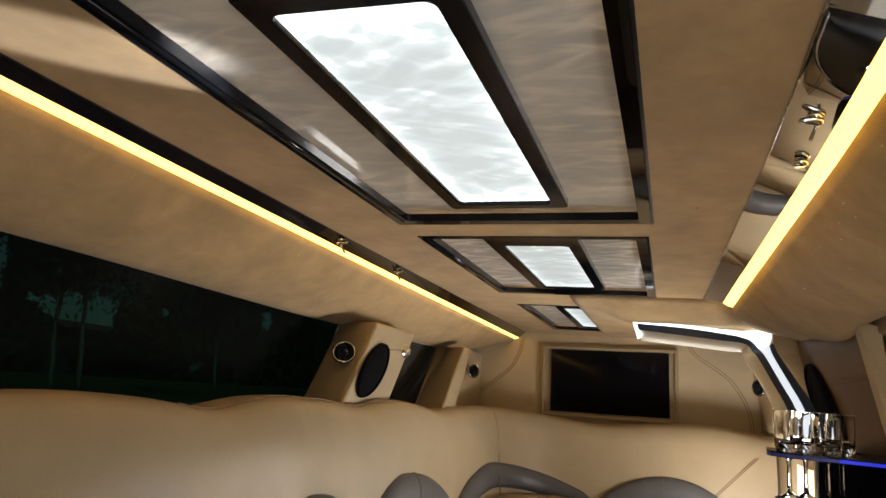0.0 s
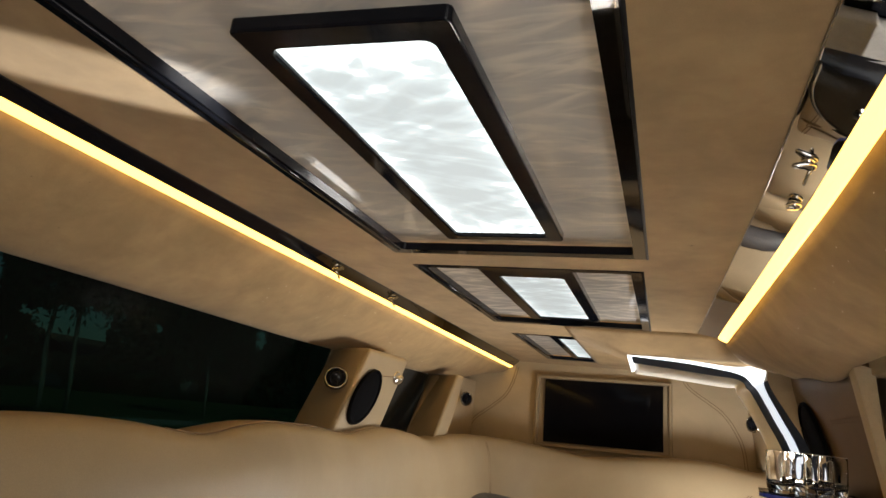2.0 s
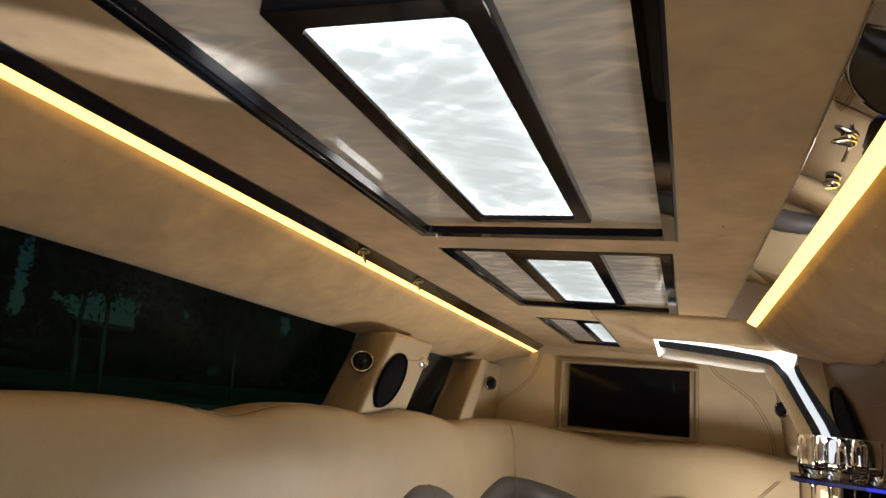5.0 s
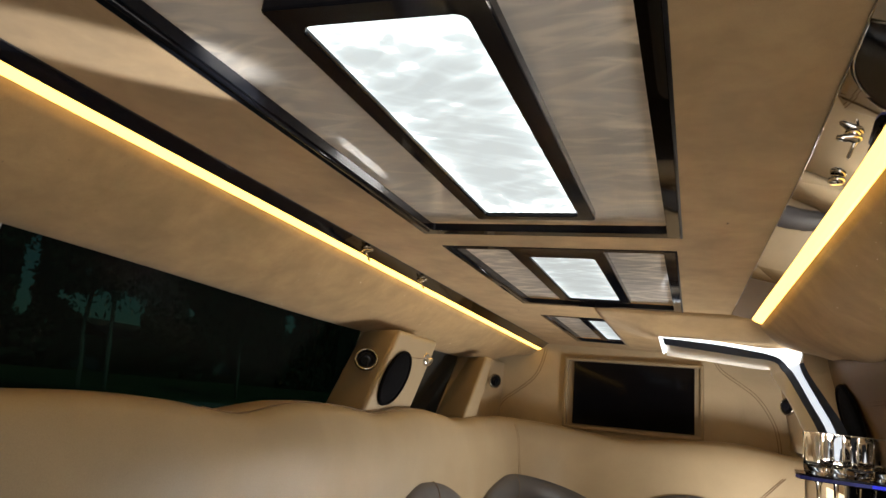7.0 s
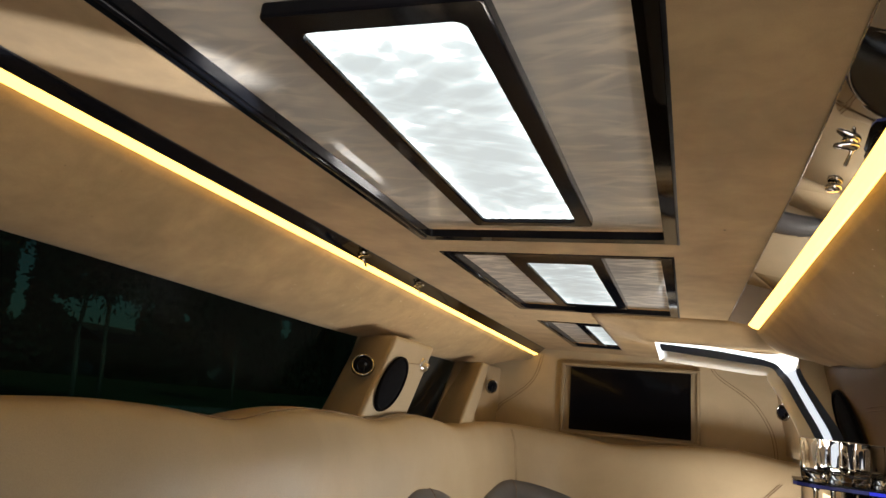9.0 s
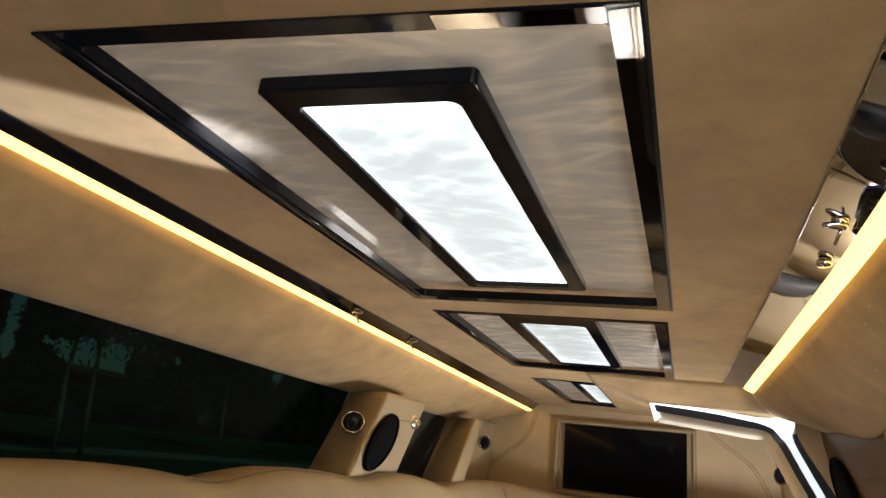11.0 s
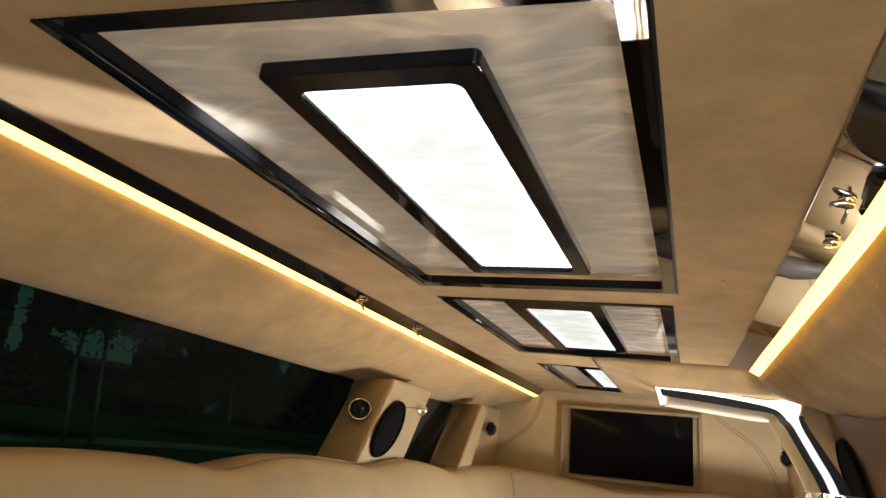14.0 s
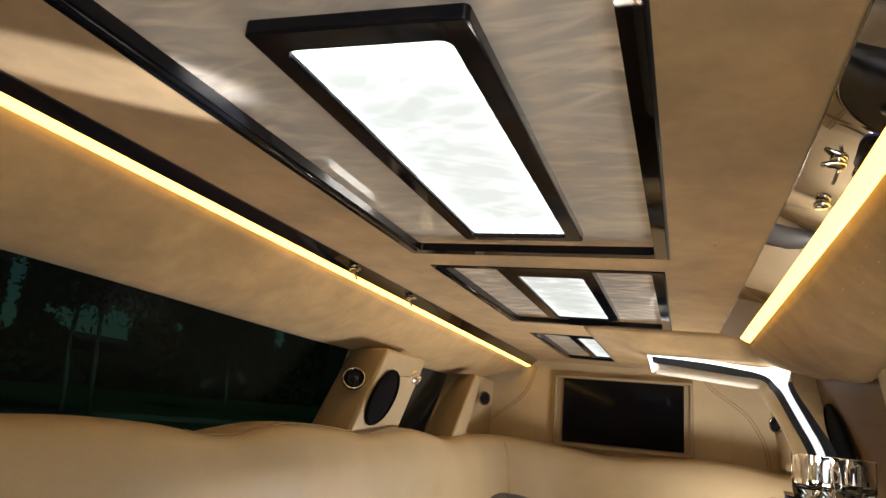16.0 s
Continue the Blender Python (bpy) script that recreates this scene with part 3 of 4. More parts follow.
tagged(part("soffit", soffit_left(), SUEDE, smooth=True), "tan suede soffit sloping from cove to window", "trim", group="soffits", kind="structure")
tagged(part("soffit", soffit_right(), SUEDE, smooth=True), "tan suede soffit sloping from cove to window", "trim", group="soffits", kind="structure")


# ---- padded fairing and lit arch ----
def smooth01(u):
    u = max(0.0, min(1.0, u))
    return u * u * (3 - 2 * u)


def fairing():
    rows = []
    for y in steps(2.42, 3.72, 36):
        fy = smooth01((y - 2.42) / 0.19) * (1 - smooth01((y - 2.70) / 0.5))
        row = []
        for x in steps(-0.022, 0.80, 34):
            fx = smooth01((x + 0.03) / 0.24)
            edge = 1.0 + 0.25 * smooth01((x - 0.55) / 0.2)
            lip = 0.011 * smooth01((y - 2.42) / 0.06) * (0.35 + 0.65 * smooth01((x + 0.022) / 0.02))
            row.append((x, y, ZC - 0.002 - lip - 0.061 * fx * fy * edge))
        rows.append(row)
    return slab(rows, (0, 0, 0.004))


tagged(part("fairing", fairing(), SUEDE, smooth=True), "tan suede padded fairing above the lit arch", "trim", kind="structure")

arch = thing("arch_light", "lit white and black arch trim over the bar", "led light", (0.5, 2.6, 0.75))
OUT = [(0.211, 2.6, 1.234), (0.394, 2.6, 1.226), (0.527, 2.6, 1.216), (0.580, 2.6, 1.214), (0.671, 2.59, 1.218), (0.678, 2.56, 1.171), (0.690, 2.52, 1.127), (0.729, 2.43, 1.037), (0.766, 2.37, 0.955), (0.796, 2.345, 0.834)]
INN = [(0.230, 2.6, 1.165), (0.392, 2.6, 1.154), (0.513, 2.6, 1.144), (0.556, 2.6, 1.142), (0.581, 2.59, 1.142), (0.582, 2.56, 1.128), (0.583, 2.52, 1.114), (0.622, 2.43, 1.024), (0.654, 2.37, 0.940), (0.695, 2.345, 0.815)]
ARCH0 = Matrix.Translation((-0.5, -2.6, -0.75))


def flowing(rows, n=5):
    """Rows of numbers drawn out into a smooth run through them."""
    out = []
    for k in range(len(rows) - 1):
        a, b, c, d = (np.array(rows[max(0, min(len(rows) - 1, k + m))], float) for m in (-1, 0, 1, 2))
        for u in steps(0, 1, n)[:-1]:
            out.append(0.5 * (2 * b + (c - a) * u + (2 * a - 5 * b + 4 * c - d) * u * u + (3 * b - a - 3 * c + d) * u ** 3))
    return out + [np.array(rows[-1], float)]


def band(f0, f1, lift, deep=0.012):
    keys = [(*o, *i, a, b) for o, i, a, b in zip(OUT, INN, f0, f1) if a is not None]
    rows = []
    for q in flowing(keys):
        o, i, back = Vector(q[:3]), Vector(q[3:6]), Vector((0, -lift, 0))
        rows.append([o.lerp(i, q[6]) + back, o.lerp(i, q[7]) + back])
    bm = slab(rows, (0, deep + lift, 0))
    bm.transform(ARCH0)
    return bm


rows = []
for q in flowing([(*o, *i) for o, i in zip(OUT, INN)]):
    o, i = Vector(q[:3]), Vector(q[3:6])
    round_off = 0.35 + 0.65 * smooth01((i.z - 1.04) / 0.09)
    rows.append([o, o.lerp(i, 0.5), o.lerp(i, 0.80) + Vector((0, 0.004, 0)) * round_off, o.lerp(i, 0.93) + Vector((0, 0.018, 0)) * round_off, i + Vector((0, 0.036, 0)) * round_off])
bm = slab(rows, (0, 0.014, 0))
bm.transform(ARCH0)
part("housing", bm, PALE_LEATHER, arch, "padded cream leather housing", True)
part("led_line", band([0.0, 0, 0, 0, 0.0, 0.15], [0.12, 0.14, 0.20, 0.28, 0.59, 0.49], 0.008), WHITE_LED, arch, "bright white led line")
part("led_line", band([None] * 5 + [0.15, 0.19, 0.25, 0.28, 0.28], [None] * 5 + [0.49, 0.41, 0.46, 0.47, 0.47], 0.0075), SOFT_LED, arch, "softer white led line down the side")
part("dark_inlay", band([0.13, 0.15, 0.21, 0.29, 0.60, 0.50, 0.42, 0.47, 0.48, 0.48], [0.48, 0.54, 0.55, 0.56, 0.76, 0.71, 0.64, 0.68, 0.68, 0.68], 0.008), NAVY, arch, "dark navy inlay")
part("dark_inlay", band([None] * 5 + [0.01] * 5, [None] * 5 + [0.14, 0.18, 0.24, 0.27, 0.27], 0.009, 0.007), NAVY, arch, "dark navy inlay")
bm = slab([[Vector(OUT[0]) + Vector((-0.016, -0.007, 0.004)), Vector(INN[0]) + Vector((-0.012, -0.007, 0))], [Vector(OUT[0]) + Vector((0.004, -0.007, 0.0)), Vector(INN[0]) + Vector((0.0, -0.007, 0.01))]], (0, 0.015, 0))
bm.transform(ARCH0)
part("end_lamp", bm, WHITE_LED, arch, "bright white end of the led line")
# ---- bulkhead with screen ----
TVX0, TVX1, TVZ0, TVZ1 = -0.330, 0.335, 0.857, 1.215
tv = thing("television", "black flat screen set in a beige bulkhead surround", "television", (0.0125, FRONT, TVZ0))
inv = Matrix.Translation((-0.0125, -FRONT, -TVZ0))
bm = frame_bm(TVX0 - 0.055, TVX1 + 0.048, TVZ0 - 0.03, TVZ1 + 0.022, 0.02, 0, 0.035, 0.006)
bm.transform(inv @ Matrix(((1, 0, 0, 0), (0, 0, -1, FRONT - 0.001), (0, 1, 0, 0), (0, 0, 0, 1))))
part("surround", bm, LEATHER, tv, "beige leather surround")
bm = box(TVX0 - 0.037, TVX1 + 0.029, FRONT - 0.012, FRONT - 0.002, TVZ0 - 0.012, TVZ1 + 0.004, bevel=0.003)
bm.transform(inv)
part("mount", bm, LEATHER, tv, "beige padded backing")
bm = box(TVX0, TVX1, FRONT - 0.030, FRONT - 0.010, TVZ0, TVZ1, bevel=0.003)
bm.transform(inv)
part("screen", bm, SCREEN, tv, "switched-off black glass screen")
tv.rotation_euler = (0, radians(-1.4), 0)


def stitch_line(pts, off=0.006, parent=None, r=0.0016):
    """Two rows of thread beside each other."""
    pts = [Vector(p) for p in pts]
    for k in (-1, 1):
        moved = []
        for i, p in enumerate(pts):
            d = (pts[min(i + 1, len(pts) - 1)] - pts[max(i - 1, 0)]).normalized()
            n = d.cross(Vector((0, -1, 0)))
            if n.length < 0.1:
                n = Vector((1, 0, 0))
            moved.append(p + n.normalized() * off * k)
        part("stitching", tube(moved, r, 5), THREAD, parent)


seams = thing("bulkhead_seams", "brown double stitching curved over the leather bulkhead", "stitching", (0, FRONT, 0.8), kind="structure")
seams.matrix_world = Matrix.Translation((0, 0, 0))
for knots in ([(1.265, -0.52), (1.16, -0.545), (1.08, -0.59), (1.0, -0.68), (0.93, -0.765), (0.84, -0.80), (0.75, -0.81)], [(1.28, 0.43), (1.22, 0.47), (1.11, 0.63), (1.0, 0.71), (0.90, 0.745), (0.75, 0.76)]):
    stitch_line([(q[1], FRONT - 0.001, q[0]) for q in flowing(knots, 7)], 0.007, seams)


# ---- padded pillars with loudspeakers ----
def slanted(x0, x1, yb0, yb1, yt0, yt1, z0, z1, bevel=0.018, lean=0.0, back=(0.0, 0.0)):
    bm = bmesh.new()
    vs = [bm.verts.new(p) for p in ((x0, yb0 + back[0], z0), (x1, yb0, z0), (x1, yb1, z0), (x0, yb1, z0), (x0, yt0 + back[1], z1), (x1 + lean, yt0, z1), (x1 + lean, yt1, z1), (x0, yt1, z1))]
    for f in ((0, 1, 2, 3), (4, 5, 6, 7), (0, 1, 5, 4), (1, 2, 6, 5), (2, 3, 7, 6), (3, 0, 4, 7)):
        bm.faces.new([vs[k] for k in f])
    bmesh.ops.bevel(bm, geom=bm.edges[:], offset=bevel, segments=3, affect="EDGES", profile=0.5)
    return bm


def loudspeaker(place, normal, rx, ry, shear, label):
    t = thing("loudspeaker", label, "speaker", place, group="loudspeakers")
    m = facing((0, 0, 0), normal) @ Matrix.Diagonal((rx, ry, 1, 1))
    m = Matrix(((1, 0, 0, 0), (0, 1, shear, 0), (0, 0, 1, 0), (0, 0, 0, 1))) @ m
    part("grille", lathe([(0, 0.012), (0.5, 0.011), (0.85, 0.008), (0.93, 0.004)], 40, m=m), GRILLE, t, "black cloth grille", True)
    part("rim", lathe([(0.90, 0.0), (0.91, 0.009), (0.96, 0.012), (1.0, 0.008), (1.02, 0.0)], 40, m=m), GRILLE, t, "black cloth-wrapped rim", True)
    return t


def air_vent(place, normal, r, label):
    t = thing("air_vent", label, "vent", place, group="round vents")
    m = facing((0, 0, 0), normal)
    part("rim", lathe([(r * 0.80, -0.004), (r * 0.81, 0.005), (r * 0.89, 0.009), (r, 0.006), (r * 1.02, -0.002)], 32, m=m), CHROME_DARK, t, "dark chrome ring", True)
    cup = part("cup", lathe([(r * 0.82, 0.004), (r * 0.78, -0.002), (r * 0.6, -0.004), (0, -0.0045)], 28, m=m), BLACK, t, "black hollow", True)
    part("nozzle", lathe([(0, 0.002), (r * 0.30, 0.003), (r * 0.50, 0.006), (r * 0.58, 0.004), (r * 0.60, -0.002)], 24, m=m @ pose(0, 0, 0.0, 20, 16, 0)), PIANO, t, "black swivel nozzle", True)
    for k in (-0.3, 0.15):
        h = math.sqrt(0.6 - k * k) * r
        bm = box(k * r - 0.0012, k * r + 0.0012, -h, h, -0.004, 0.003)
        bm.transform(m)
        part("slat", bm, BLACK, cup)
    return t


tagged(part("padded_pillar", slanted(-0.82, -0.62, 1.845, 2.205, 2.05, 2.425, 0.83, 1.125, back=(0.09, 0.10)), LEATHER), "tan leather slanted pillar holding speaker and vent", "pillar", group="padded pillars")
tagged(part("padded_pillar", slanted(-0.82, -0.62, 2.807, 3.00, 3.075, 3.21, 0.82, 1.13, back=(0.17, 0.20)), LEATHER), "narrow tan leather slanted pillar beside the quarter window", "pillar", group="padded pillars")
tagged(part("corner_panel", slanted(-0.82, -0.775, 3.03, 3.96, 3.28, 3.96, 0.80, 1.16, 0.01), LEATHER_TRIM), "tan leather corner panel beside the bulkhead", "panel", kind="structure")
loudspeaker((-0.617, 2.045, 0.960), (1, 0, 0), 0.089, 0.094, 0.68, "round black loudspeaker in a tan leather pillar")
air_vent((-0.688, 1.960, 1.006), (0.45, -1, 0.45), 0.039, "chrome ringed air vent on the side of a pillar")
air_vent((-0.728, 3.62, 1.033), (1, -0.8, 0), 0.040, "chrome ringed air vent in the corner panel")
air_vent((0.748, 3.60, 1.055), (-1, -0.8, 0), 0.041, "chrome ringed air vent beside the bulkhead")


def reading_lamp(place, normal):
    t = thing("reading_lamp", "small chrome swivel reading lamp on a pillar", "lamp", place)
    m = facing((0, 0, 0), normal)
    part("base", lathe([(0.026, 0), (0.025, 0.005), (0.018, 0.008), (0, 0.009)], 20, m=m), CHROME, t, "", True)
    part("head", lathe([(0, 0.002), (0.012, 0.005), (0.016, 0.013), (0.015, 0.020), (0.010, 0.022), (0, 0.018)], 20, m=m @ pose(0.004, 0, 0, 25, 20, 0)), CHROME, t, "chrome lamp head", True)
    return t


reading_lamp((-0.617, 2.305, 1.044), (1, -0.05, 0))
part_seam = thing("pillar_seam", "stitched seam across the padded pillar", "stitching", (0, 0, 0), kind="structure")
part("stitching", tube([(-0.6185, 2.14, 1.038), (-0.6185, 2.20, 1.040), (-0.6185, 2.28, 1.045)], 0.0018, 5), THREAD, part_seam)


# right speaker panel, door post, corner
def panel_right(y0, y1):
    rows = []
    for y in steps(y0, y1, 10):
        rows.append([(0.80, y, 0.845), (0.80, y, 0.90), (0.785, y, 1.0), (0.765, y, 1.10), (0.745, y, 1.26)])
    return slab(rows, (0.02, 0, 0))


tagged(part("speaker_panel", panel_right(1.72, 2.62), LEATHER_SHADE, smooth=True), "leather side panel around the loudspeaker, browned for shade", "panel", kind="structure")
tagged(part("corner_panel", panel_right(2.66, 3.96), LEATHER_TRIM, smooth=True), "tan leather corner panel beyond the door", "panel", kind="structure")
rows = [[Vector(p) + Vector((-0.004, back, 0)), Vector((0.81, p[1] + back, p[2] + 0.03))] for p, back in zip(OUT[4:], (0.004, 0.02, 0.05, 0.09, 0.13, 0.17))]
tagged(part("speaker_panel", slab(rows, (0, 0.012, 0)), LEATHER_TRIM), "tan leather return beside the lit arch", "panel", kind="structure")
loudspeaker((0.778, 2.31, 0.972), (-1, 0, -0.15), 0.12, 0.125, 0.75, "round black loudspeaker in a side panel behind the glasses")
trim = thing("window_trim", "tan leather post and rail around the dark side window", "window trim", (0.79, 1.7, 0.86), kind="structure")
inv = Matrix.Translation((-0.79, -1.7, -0.86))
bm = slab([[(0.742, 1.715, 1.145), (0.782, 1.70, 1.135)], [(0.768, 1.705, 1.01), (0.793, 1.70, 0.995)], [(0.797, 1.70, 0.87), (0.817, 1.70, 0.86)], [(0.808, 1.70, 0.80), (0.826, 1.70, 0.80)]], (0, 0.05, 0))
bm.transform(inv)
# lighter leather than the rail: the light on the post is in its colour
part("post", bm, LEATHER_TRIM, trim)
bm = box(0.776, 0.83, 0.35, 1.735, 1.118, 1.168, bevel=0.006)
bm.transform(inv)
part("rail", bm, LEATHER, trim)
tagged(part("rear_pillar", slanted(-0.84, -0.80, 0.66, 0.705, 0.72, 0.762, 0.78, 1.16, 0.010), MESH_CLOTH), "grey woven mesh pillar beside the tinted window", "pillar", kind="structure")


# ---- wraparound sofa ----
def sofa_path(s):
    """Crest of the backrest by arc length from y = -0.7; gives place and inward normal."""
    straight, R = 3.95, 0.42
    arc = R * math.pi / 2
    if s < straight:
        return Vector((-0.585, -0.7 + s, 0)), Vector((1, 0, 0))
    if s < straight + arc:
        a = (s - straight) / R
        c = Vector((-0.585 + R, -0.7 + straight, 0))
        return c + R * Vector((-math.cos(a), math.sin(a), 0)), Vector((math.cos(a), -math.sin(a), 0))
    return Vector((-0.585 + R + s - straight - arc, -0.7 + straight + R, 0)), Vector((0, -1, 0))


S_END = 3.95 + 0.66 + 0.985
CREST = [(0.0, 0.855), (1.35, 0.855), (1.55, 0.859), (1.74, 0.850), (1.92, 0.833), (2.05, 0.853), (2.17, 0.864), (2.38, 0.859), (2.60, 0.843), (2.78, 0.860), (2.92, 0.863), (3.12, 0.853), (3.38, 0.824), (3.60, 0.838), (4.05, 0.848), (4.30, 0.841), (4.52, 0.824), (4.75, 0.804), (5.00, 0.831), (5.25, 0.852), (5.40, 0.846), (5.54, 0.826), (5.8, 0.80)]


def crest(s):
    """Height of the backrest: a smooth curve through the knots."""
    k = max(1, min(len(CREST) - 3, sum(1 for a, _ in CREST if a <= s) - 1))
    (xa, a), (x0, b), (x1, c), (xd, d) = CREST[k - 1:k + 3]
    u = max(0.0, min(1.0, (s - x0) / (x1 - x0)))
    m0, m1 = (c - a) / (x1 - xa) * (x1 - x0), (d - b) / (xd - x0) * (x1 - x0)
    return (2 * u ** 3 - 3 * u * u + 1) * b + (u ** 3 - 2 * u * u + u) * m0 + (3 * u * u - 2 * u ** 3) * c + (u ** 3 - u * u) * m1


def back_profile(h):
    return [(-0.20, 0.70), (-0.20, h - 0.06), (-0.16, h - 0.022), (-0.10, h - 0.006), (-0.04, h), (0.005, h - 0.006), (0.035, h - 0.028), (0.055, h - 0.07), (0.064, h - 0.10), (0.070, h - 0.15), (0.078, h - 0.20), (0.085, h - 0.25), (0.092, h - 0.30), (0.10, 0.46), (0.11, 0.42), (0.12, 0.36)]


def back_offset(z, h):
    pr = back_profile(h)[4:]
    for (d0, z0), (d1, z1) in zip(pr, pr[1:]):
        if z1 <= z <= z0:
            return d0 + (d1 - d0) * (z0 - z) / max(1e-6, z0 - z1)
    return 0.1


sofa = thing("wraparound_sofa", "beige leather wraparound sofa with charcoal scalloped inlay", "sofa", (0, 0, 0))
rows = []
for s in steps(0, S_END, 150):
    p, n = sofa_path(s)
    h = crest(s)
    row = []
    for d, z in back_profile(h):
        q = p + n * d + Vector((0, 0, z))
        swell = (0.010 * noise.noise(q * 3.1) + 0.004 * noise.noise(q * 9.0)) * (1 - 0.7 * smooth01((s - 3.6) / 0.6)) if z < h - 0.02 and d > 0 else 0.0
        row.append(q + n * (swell + 0.30 * (h - 0.845) * smooth01((h - z) / 0.12) * smooth01(d / 0.03)))
    rows.append(row)
back = part("backrest", sheet(rows), LEATHER, sofa, "plump beige leather backrest with a wavy top", True)
rows = []
for s in steps(0, S_END, 90):
    p, n = sofa_path(s)
    rows.append([p + n * d + Vector((0, 0, z)) for d, z in ((0.10, 0.40), (0.14, 0.435), (0.30, 0.445), (0.36, 0.425), (0.375, 0.39), (0.365, 0.37))])
part("seat", sheet(rows), LEATHER, sofa, "beige leather seat cushion", True)
rows = []
for s in steps(0, S_END, 90):
    p, n = sofa_path(s)
    rows.append([p + n * d + Vector((0, 0, z)) for d, z in ((0.10, 0.385), (0.362, 0.385), (0.36, 0.02))])
part("base", sheet(rows), CARPET, sofa, "black carpeted sofa base", True)
# charcoal scallops
LOBES = [(0.55, 1.22, 0.5), (1.22, 1.88, 0.5), (1.88, 2.55, 0.52), (2.50, 3.36, 0.36), (3.38, 4.74, 0.40), (4.78, 5.42, 0.54)]
inlays = []
for a, b, peak in LOBES:
    rows = []
    for u in steps(0, 1, 28):
        v = u / peak * 0.5 if u < peak else 0.5 + (u - peak) / (1 - peak) * 0.5
        s = a + (b - a) * u
        p, n = sofa_path(s)
        h = crest(s)
        zc = 0.41 + (0.162 if b < 3.45 else 0.115) * math.sin(math.pi * v) ** 0.75
        fat = 0.45 + 0.55 * math.sin(math.pi * v) ** 0.5
        ring = []
        for k in range(10):
            t = 2 * math.pi * k / 10
            z = zc + 0.062 * fat * math.sin(t)
            d = back_offset(z, h) + 0.030 * fat * math.cos(t) + 0.002
            ring.append(p + n * d + Vector((0, 0, z)))
        rows.append(ring)
    inlays.append(part("inlay", sheet(rows, close=True), LEATHER_GREY, sofa, "charcoal leather scalloped inlay", True))


def inlay_seam(inlay, a, b, peak, u):
    """Thread round a charcoal lobe at the share u of its length."""
    v = u / peak * 0.5 if u < peak else 0.5 + (u - peak) / (1 - peak) * 0.5
    p, n = sofa_path(a + (b - a) * u)
    h = crest(a + (b - a) * u)
    zc = 0.41 + (0.162 if b < 3.45 else 0.115) * math.sin(math.pi * v) ** 0.75
    fat = 0.45 + 0.55 * math.sin(math.pi * v) ** 0.5
    pts = []
    for k in range(9):
        t = math.pi * (0.46 - 0.11 * k)
        z = zc + 0.0622 * fat * math.sin(t)
        pts.append(p + n * (back_offset(z, h) + 0.0305 * fat * math.cos(t) + 0.0022) + Vector((0, 0, z)))
    part("stitching", tube(pts, 0.0015, 5), THREAD, inlay)


for inlay, lobe in list(zip(inlays, LOBES))[2:]:
    inlay_seam(inlay, *lobe, 0.47)


def sofa_seam(s, z0, z1, lean=0.0):
    pts = []
    for u in steps(0, 1, 16):
        z = z0 + (z1 - z0) * u
        p, n = sofa_path(s + lean * u)
        h = crest(s + lean * u)
        z = min(z, h - 0.001)
        pts.append(p + n * (back_offset(z, h) + 0.0008) + Vector((0, 0, z)))
    for k in (-1, 1):
        t = sofa_path(s)[1].cross(Vector((0, 0, 1)))
        part("stitching", tube([q + t * 0.006 * k for q in pts], 0.0023, 6), THREAD, back)


for a, b in ((1.80, 2.55), (2.50, 2.95)):
    for d in (-0.008,):
        pts = []
        for q in steps(a, b, 24):
            p, n = sofa_path(q)
            pts.append(p + n * d + Vector((0, 0, crest(q) - 0.0015)))
        part("stitching", tube(pts, 0.0016, 5), THREAD, back)
sofa_seam(4.09, 0.845, 0.42)
sofa_seam(5.51, 0.72, 0.46, -0.25)


# ---- bar with champagne flutes ----
bar = thing("bar_cabinet", "gloss black bar cabinet along the side wall", "cabinet", (0.68, 1.95, 0.0))
inv = Matrix.Translation((-0.68, -1.95, 0))
bm = box(0.60, 0.80, 1.45, 2.30, 0.02, 0.615, bevel=0.006)
bm.transform(inv)
part("body", bm, PIANO, bar)
def counter_edge(y):
    """Inner edge of the counter: straight, then rounded off towards its far end."""
    return 0.43 if y < 1.80 else 0.43 + 0.17 * (1 - math.sqrt(max(0.0, 1 - ((y - 1.80) / 0.24) ** 2)))


ys = steps(1.42, 1.80, 4) + steps(1.82, 2.04, 16) + [2.06, 2.30]
bm = slab([[(min(0.60, counter_edge(y)), y, 0.617), (0.80, y, 0.617)] for y in ys], (0, 0, 0.025))
bm.transform(inv)
counter = part("counter", bm, PIANO, bar, "gloss black counter top")
bm = tube([(counter_edge(y) + 0.012, y, 0.6435) for y in ys[:-2]], 0.0035, 8)
bm.transform(inv)
part("counter_trim", bm, CHROME, counter, "chrome line along the counter edge", True)
bm = box(0.788, 0.800, 1.45, 2.30, 0.644, 0.83, bevel=0.002)
bm.transform(inv)
part("back_panel", bm, PIANO, bar, "gloss black back panel")
bm = box(0.704, 0.815, 1.995, 2.015, 0.643, 0.846, bevel=0.002)
bm.transform(inv)
side_panel = part("side_panel", bm, PIANO, bar, "gloss black end panel")
bm = box(0.693, 0.7035, 1.99, 2.012, 0.643, 0.830, bevel=0.003)
bm.transform(inv)
part("edge_trim", bm, CHROME_DARK, side_panel, "chrome edge strip")

cover = thing("mesh_cover", "silver-grey woven mesh cover at the bar end", "cover", (0.52, 1.53, 0.643))
bm = box(0.43, 0.62, 1.46, 1.60, 0.645, 0.675, bevel=0.012, seg=3)
bm.transform(Matrix.Translation((-0.52, -1.53, -0.643)))
part("cloth", bm, MESH_CLOTH, cover, "", True)

